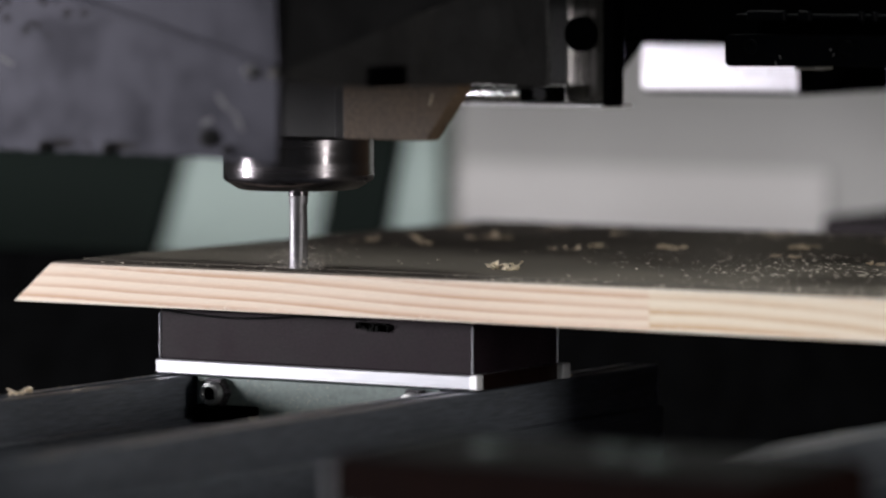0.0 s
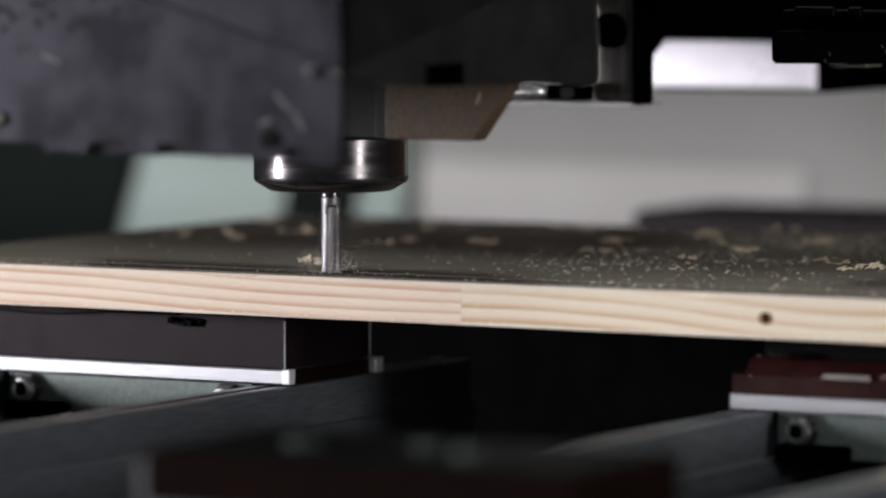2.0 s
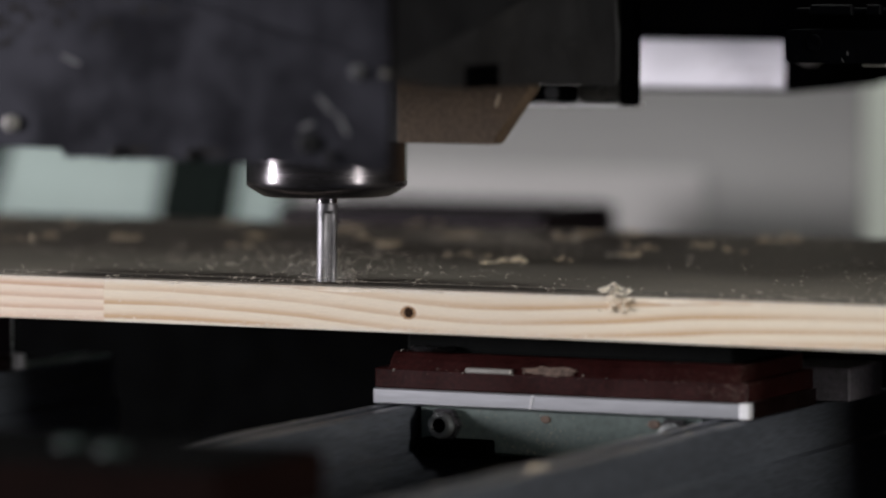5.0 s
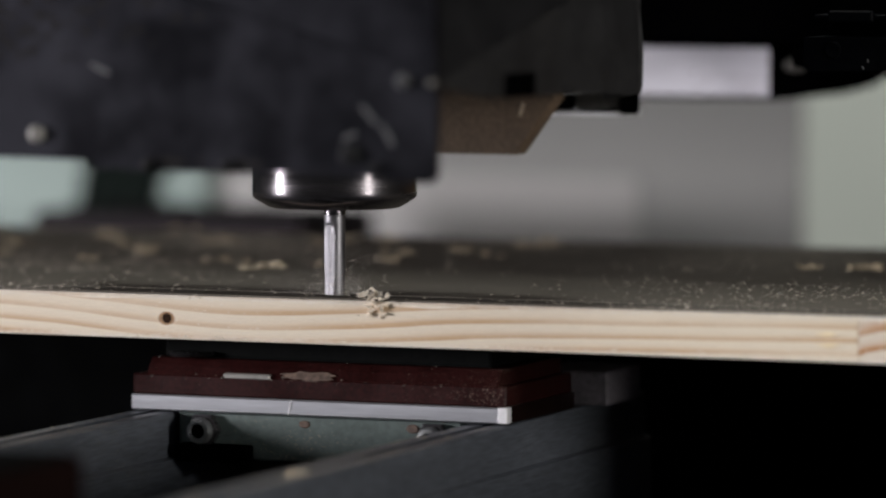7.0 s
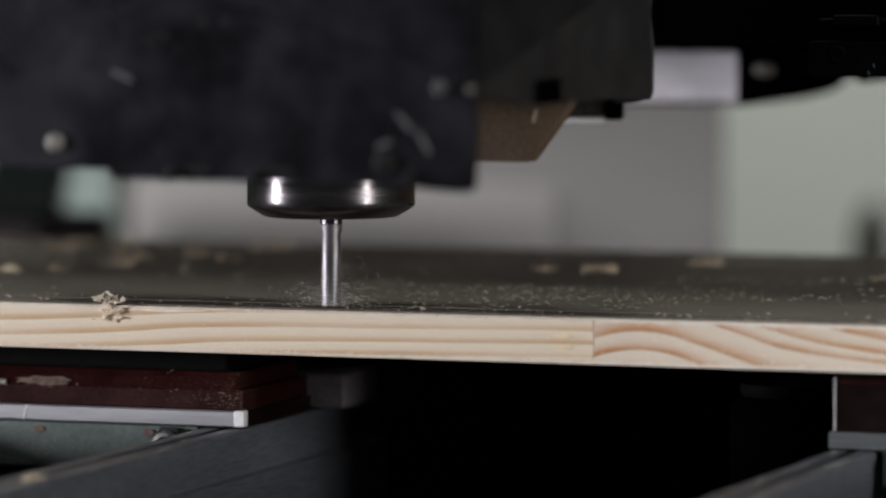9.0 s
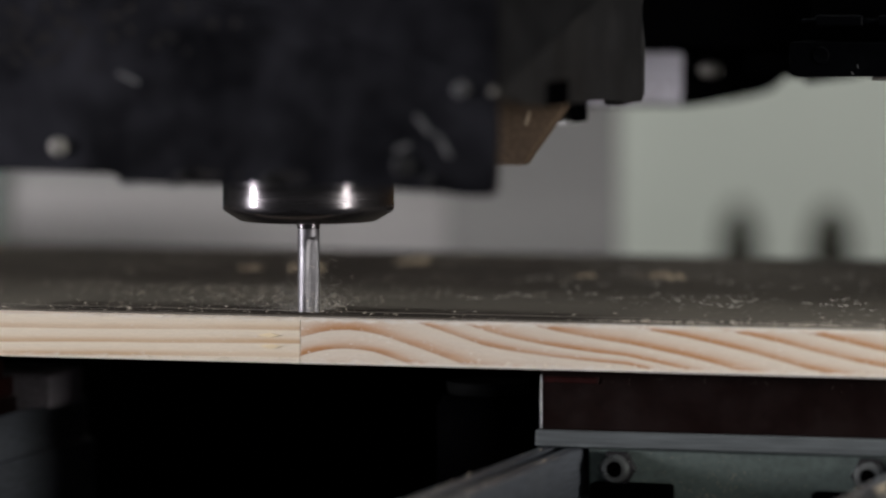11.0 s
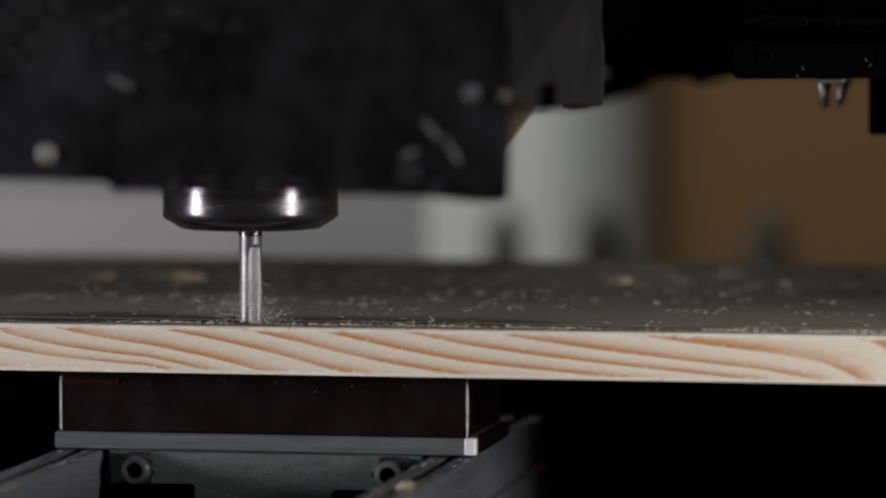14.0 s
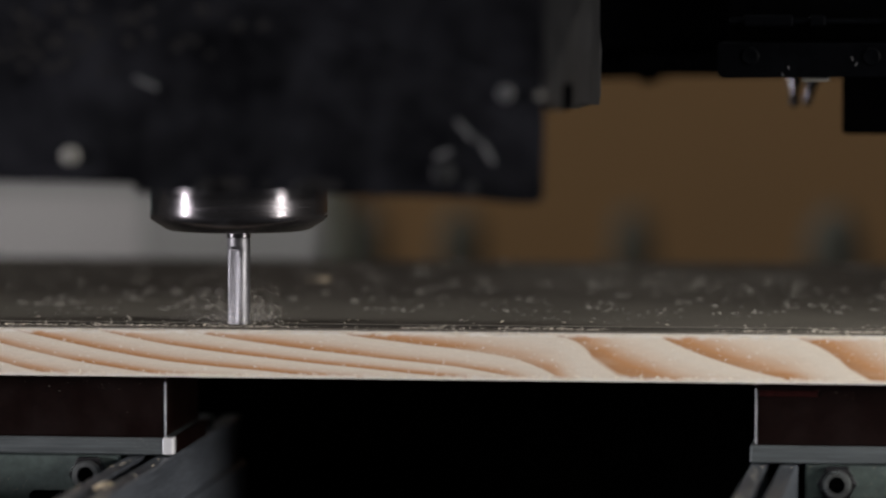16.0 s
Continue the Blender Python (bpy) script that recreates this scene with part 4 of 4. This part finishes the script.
part("eyelet", bm, M_DULL, sensor, "dull steel eyelet", True)
tagged(head, "black router head with dust hood, collet nut and bit", "router head")

# ---- gantry that carries the head ----
gantry = empty("gantry", (0, Y_TOOL, 0))
part("white_cover", box(-0.0290, 0.0632, 0.350, 0.46, 0.0662, 0.0895, 0.0015), M_WHITE, gantry, "white lacquered cover box")
rnd = random.Random(41)
bm = bmesh.new()
for k in range(26):
    q = rnd.uniform(0.0003, 0.0009)
    m = Matrix.Translation((0.020 + 0.042 * rnd.random() ** 0.7, 0.3502, 0.0675 + 0.013 * rnd.random() ** 1.6)) @ Matrix.Rotation(radians(90), 4, "X") @ Matrix.Diagonal((1.3, 0.8, 1, 1))
    add_lathe(bm, [(0.0, 0.0), (q, 0.0), (q * 0.7, 0.0003), (0.0, 0.0004)], 7, m)
part("cover_specks", bm, M_GLUE, gantry, "brown specks on the white cover")["kind"] = "stuff"
# Thin dark strip, put in as the shade line under the white cover.
part("cover_shade_line", box(-0.0280, 0.0622, 0.352, 0.46, 0.0648, 0.0660, 0.0003, 1), M_SIDE, gantry, "dark strip for the shade line under the cover")
part("beam", box(-0.9, 0.9, 0.24, 0.52, 0.0930, 0.42, 0.004), M_BLACK, gantry, "matt black cross beam")
part("beam_slat", box(-0.30, 0.1240, 0.335, 0.349, 0.0890, 0.0929, 0.0005, 1), M_BLACK, gantry)
bm = bmesh.new()
add_prism(bm, [(0.0645, 0.0929), (0.0645, 0.0668), (0.0700, 0.0662), (0.0765, 0.0680), (0.0805, 0.0692), (0.0850, 0.0720), (0.0885, 0.0765), (0.0920, 0.0782), (0.1180, 0.0786), (0.1188, 0.0762), (0.1222, 0.0762), (0.1230, 0.0798), (0.30, 0.0806), (0.30, 0.0929)], "y", 0.335, 0.44, 0.0004)
drill = part("drill_unit", bm, M_BLACK, gantry, "black drilling unit")
bm = lathe([(0.0, 0.0), (0.0042, 0.0), (0.0040, 0.0016), (0.0030, 0.0026), (0.0, 0.0028)], 24, Matrix.Translation((0.0770, 0.3350, 0.0815)) @ Matrix.Rotation(radians(90), 4, "X") @ Matrix.Diagonal((1.25, 0.75, 1, 1)))
part("bolt_head", bm, M_GREYSTEEL, drill, "bright bolt head", True)
part("guide_plate", box(0.0935, 0.1178, 0.3325, 0.3345, 0.0800, 0.0885, 0.0006, 1), M_BRACKET, drill, "dim guide plate")
bm = prism([(0.1690, 0.1003), (0.1682, 0.0995), (0.1682, 0.0886), (0.1700, 0.0870), (0.2420, 0.0880), (0.2420, 0.1003)], "y", 0.070, 0.095, 0.0004)
bracket = part("bracket", bm, M_BRACKET, gantry, "blue-black steel bracket")
for u in (0.1803, 0.2250):
    m = Matrix.Translation((u, 0.070, 0.0953)) @ Matrix.Rotation(radians(90), 4, "X")
    part("bolt_ring", lathe([(0.0020, -0.0004), (0.0034, -0.0004), (0.0034, 0.0005), (0.0028, 0.0008), (0.0020, 0.0006)], 24, m), M_BRACKET, bracket, "dark bolt ring", True)
    part("bolt_socket", lathe([(0.0, -0.0004), (0.0021, -0.0004), (0.0021, 0.0003), (0.0, 0.0003)], 18, m), M_BLACK, bracket, "dark socket")
for u, z, ang in ((0.1925, 0.0885, 60), (0.1945, 0.0912, 75), (0.2195, 0.0925, -50), (0.2180, 0.0945, 70)):
    sc = part("scratch", box(-0.0008, 0.0008, -0.0002, 0.0002, -0.0002, 0.0002), M_SCRATCH, bracket, "dull metal nick")
    sc.matrix_basis = Matrix.Translation((u, 0.070, z)) @ Matrix.Rotation(radians(ang), 4, "Y")
part("bracket_tab", box(0.1990, 0.2090, 0.074, 0.090, 0.0858, 0.0872, 0.0003, 1), M_GREYSTEEL, bracket, "bare steel tab")
part("bracket_arm", box(0.170, 0.42, 0.096, 0.245, 0.1005, 0.14, 0.001, 1), M_BLACK, gantry)
clips = part("cable_tray", box(0.172, 0.40, 0.072, 0.096, 0.1072, 0.1090, 0.0004, 1), M_BRACKET, gantry, "dim cable tray above the bracket")
for u, w in ((0.178, 0.018), (0.202, 0.006), (0.230, 0.0024), (0.236, 0.0024)):
    part("clip", box(u, u + w, 0.0705, 0.0735, 0.1062, 0.1105, 0.0006, 1), M_BRACKET, clips, "dim steel clip")
part("rail_strip", box(0.1235, 0.9, 0.190, 0.2395, 0.0848, 0.0929, 0.001, 1), M_BLACK, gantry)
for u, y, tilt in ((0.1912, 0.180, 0.0), (0.1985, 0.190, 14.0)):
    bm = lathe([(0.0, -0.0124), (0.0013, -0.0122), (0.0019, -0.0112), (0.0019, -0.0050), (0.0026, -0.0045), (0.0026, 0.0), (0.0, 0.0)], 18, Matrix.Translation((u, y, 0.0849)) @ Matrix.Rotation(radians(tilt), 4, "Y"))
    part("nozzle", bm, M_NUT, gantry, "dark polished nozzle", True)
bm = bmesh.new()
add_prism(bm, [(0.2112, 0.0990), (0.2112, 0.0645), (0.2122, 0.0632), (0.30, 0.0636), (0.30, 0.0990)], "y", 0.150, 0.19, 0.0008)
part("hose_block", bm, M_BLACK, gantry, "black hose block")
# rear cabinet of the gantry
part("dark_leg", prism([(-1.5, -0.3), (-0.752, -0.3), (-0.355, 0.9), (-1.5, 0.9)], "y", 0.857, 0.8615), M_DARKGREEN, gantry, "dark green slanting leg")
part("pale_panel", box(-0.90, -0.462, 0.862, 0.874, -0.3, 0.9, 0.001), M_PALE, gantry, "pale green panel")
part("dark_post", prism([(-0.600, -0.3), (-0.550, -0.3), (-0.310, 0.9), (-0.360, 0.9)], "y", 0.858, 0.8615), M_DARKGREEN, gantry, "dark green slanting post")
part("grey_panel", box(-0.4615, -0.098, 0.8745, 0.8775, -0.3, 0.9, 0.0008), M_GREY, gantry, "warm grey panel")
part("lower_box", box(-0.455, -0.195, 0.8728, 0.8742, -0.3, 0.0, 0.0004), M_LIGHTGREY, gantry, "light grey lower cover")
for u, w in ((-0.148, 0.013), (-0.088, 0.015), (0.022, 0.014), (0.150, 0.019)):
    bm = lathe([(0.0, -0.20), (w, -0.20), (w, -0.066), (w * 0.9, -0.052), (w * 0.68, -0.042), (w * 0.38, -0.036), (0.0, -0.034)], 20, Matrix.Translation((u + 0.01, 1.36, 0)))
    part("dust_brush", bm, M_BRUSH, gantry, "dark upright brush foot", True)
tagged(gantry, "black and pale green gantry that carries the router head", "gantry")

# ---- chips thrown up round the bit ----
spray = empty("chip_spray", (0, Y_TOOL, 0))
rnd = random.Random(31)
bm = bmesh.new()
for k in range(90):
    add_curl(bm, rnd, rnd.uniform(0.0005, 0.0014), (0.0035 + rnd.gauss(0, 0.0075), rnd.gauss(-0.001, 0.004), rnd.random() ** 2 * 0.004), 0.8)
part("chip_heap", bm, M_FUZZ, spray, "heap of fresh shavings")
bm = bmesh.new()
for k in range(110):
    a, r = rnd.uniform(0, 6.283), 0.006 + abs(rnd.gauss(0, 0.013))
    add_curl(bm, rnd, 0.0002 + 0.0011 * rnd.random() ** 3, (r * math.cos(a), r * math.sin(a) * 0.6, abs(rnd.gauss(0.001, 0.007))), 0.9)
whirl = part("flying_chips", bm, M_FUZZ, spray, "loose chips in the air")
bm = bmesh.new()
for k in range(9500):
    t = bmesh.new()
    sprinkle(t, rnd, 1, 0, 0.0001, 0, 0.0001, 0.00003, 0.00010)
    c = rnd.random()
    if c < 0.50:
        x, y, z = rnd.gauss(0.004, 0.0055), rnd.gauss(-0.003, 0.004), abs(rnd.gauss(0, 0.0048))
    elif c < 0.76:
        x, y, z = -0.003 - abs(rnd.gauss(0, 0.013)), rnd.gauss(0.0, 0.005), abs(rnd.gauss(0, 0.0050))
    else:
        x, y, z = rnd.gauss(-0.001, 0.008), rnd.gauss(0.001, 0.006), abs(rnd.gauss(0, 0.014))
    join(bm, t, Matrix.Translation((x, y, z)) @ Matrix.Rotation(rnd.uniform(0, 3), 4, "X"))
puff = part("dust_puff", bm, M_AIRDUST, spray, "fine wood dust in the air")


def add_thread(bm, rnd, start, length, w):
    """A hair of wood in flight: a bent strip, square across."""
    a, lift, p = rnd.uniform(0, 6.283), rnd.uniform(-0.2, 1.6), Vector(start)
    bend, rows = rnd.uniform(-0.5, 0.5), []
    for i in range(7):
        rows.append([bm.verts.new(p + Vector(q) * w) for q in ((-1, 0, -1), (1, 0, -1), (1, 0, 1), (-1, 0, 1))])
        p = p + Vector((math.cos(a), 0.4 * math.sin(a), 0.6 * lift)).normalized() * length / 6
        a += bend
        lift -= 0.35
    for q, v in zip(rows, rows[1:]):
        for i in range(4):
            bm.faces.new((q[i], q[(i + 1) % 4], v[(i + 1) % 4], v[i]))


bm = bmesh.new()
for k in range(34):
    add_thread(bm, rnd, (rnd.gauss(0.004, 0.009), rnd.gauss(0, 0.004), 0.003 + abs(rnd.gauss(0, 0.0055))), rnd.uniform(0.0012, 0.0042), rnd.uniform(0.00002, 0.00004))
threads = part("flying_threads", bm, M_FUZZ, spray, "fine wood hairs in the air")
tagged(spray, "fresh pale shavings thrown up round the bit", "wood shaving", kind="stuff")


# ---- what moves ----
def motions():
    # the tool glides along the board at some 54 mm a second, slowing a little; half seconds fall between two steps of a 25 Hz clock
    def tool_x(t):
        t = math.floor(t * 25 + 0.001) / 25
        return -1.15447 + 0.05482 * t - 0.0000345 * t * t

    for thing in (head, gantry, spray):
        walk(thing, [(k / 2, pose(tool_x(k / 2), Y_TOOL, 0)) for k in range(33)])
    walk(router_bit, [(k / 30, pose(0, 0, 0, 0, 0, -76 * k)) for k in range(481)])
    walk(whirl, [(k / 10, pose(0, 0, 0.0008 * math.sin(k * 1.7), 0, 0, -67 * k)) for k in range(161)])
    walk(puff, [(k / 10, pose(0.0008 * math.sin(k * 2.1), 0, 0.0004 * math.sin(k * 1.3), 0, 6 * math.sin(k * 0.9), 14 * math.sin(k * 1.1))) for k in range(161)])
    walk(threads, [(k / 10, pose(0.001 * math.sin(k * 2.9), 0, 0.001 * math.sin(k * 1.9), 0, 16 * math.sin(k * 1.3), 40 * math.sin(k * 0.8))) for k in range(161)])


motions()
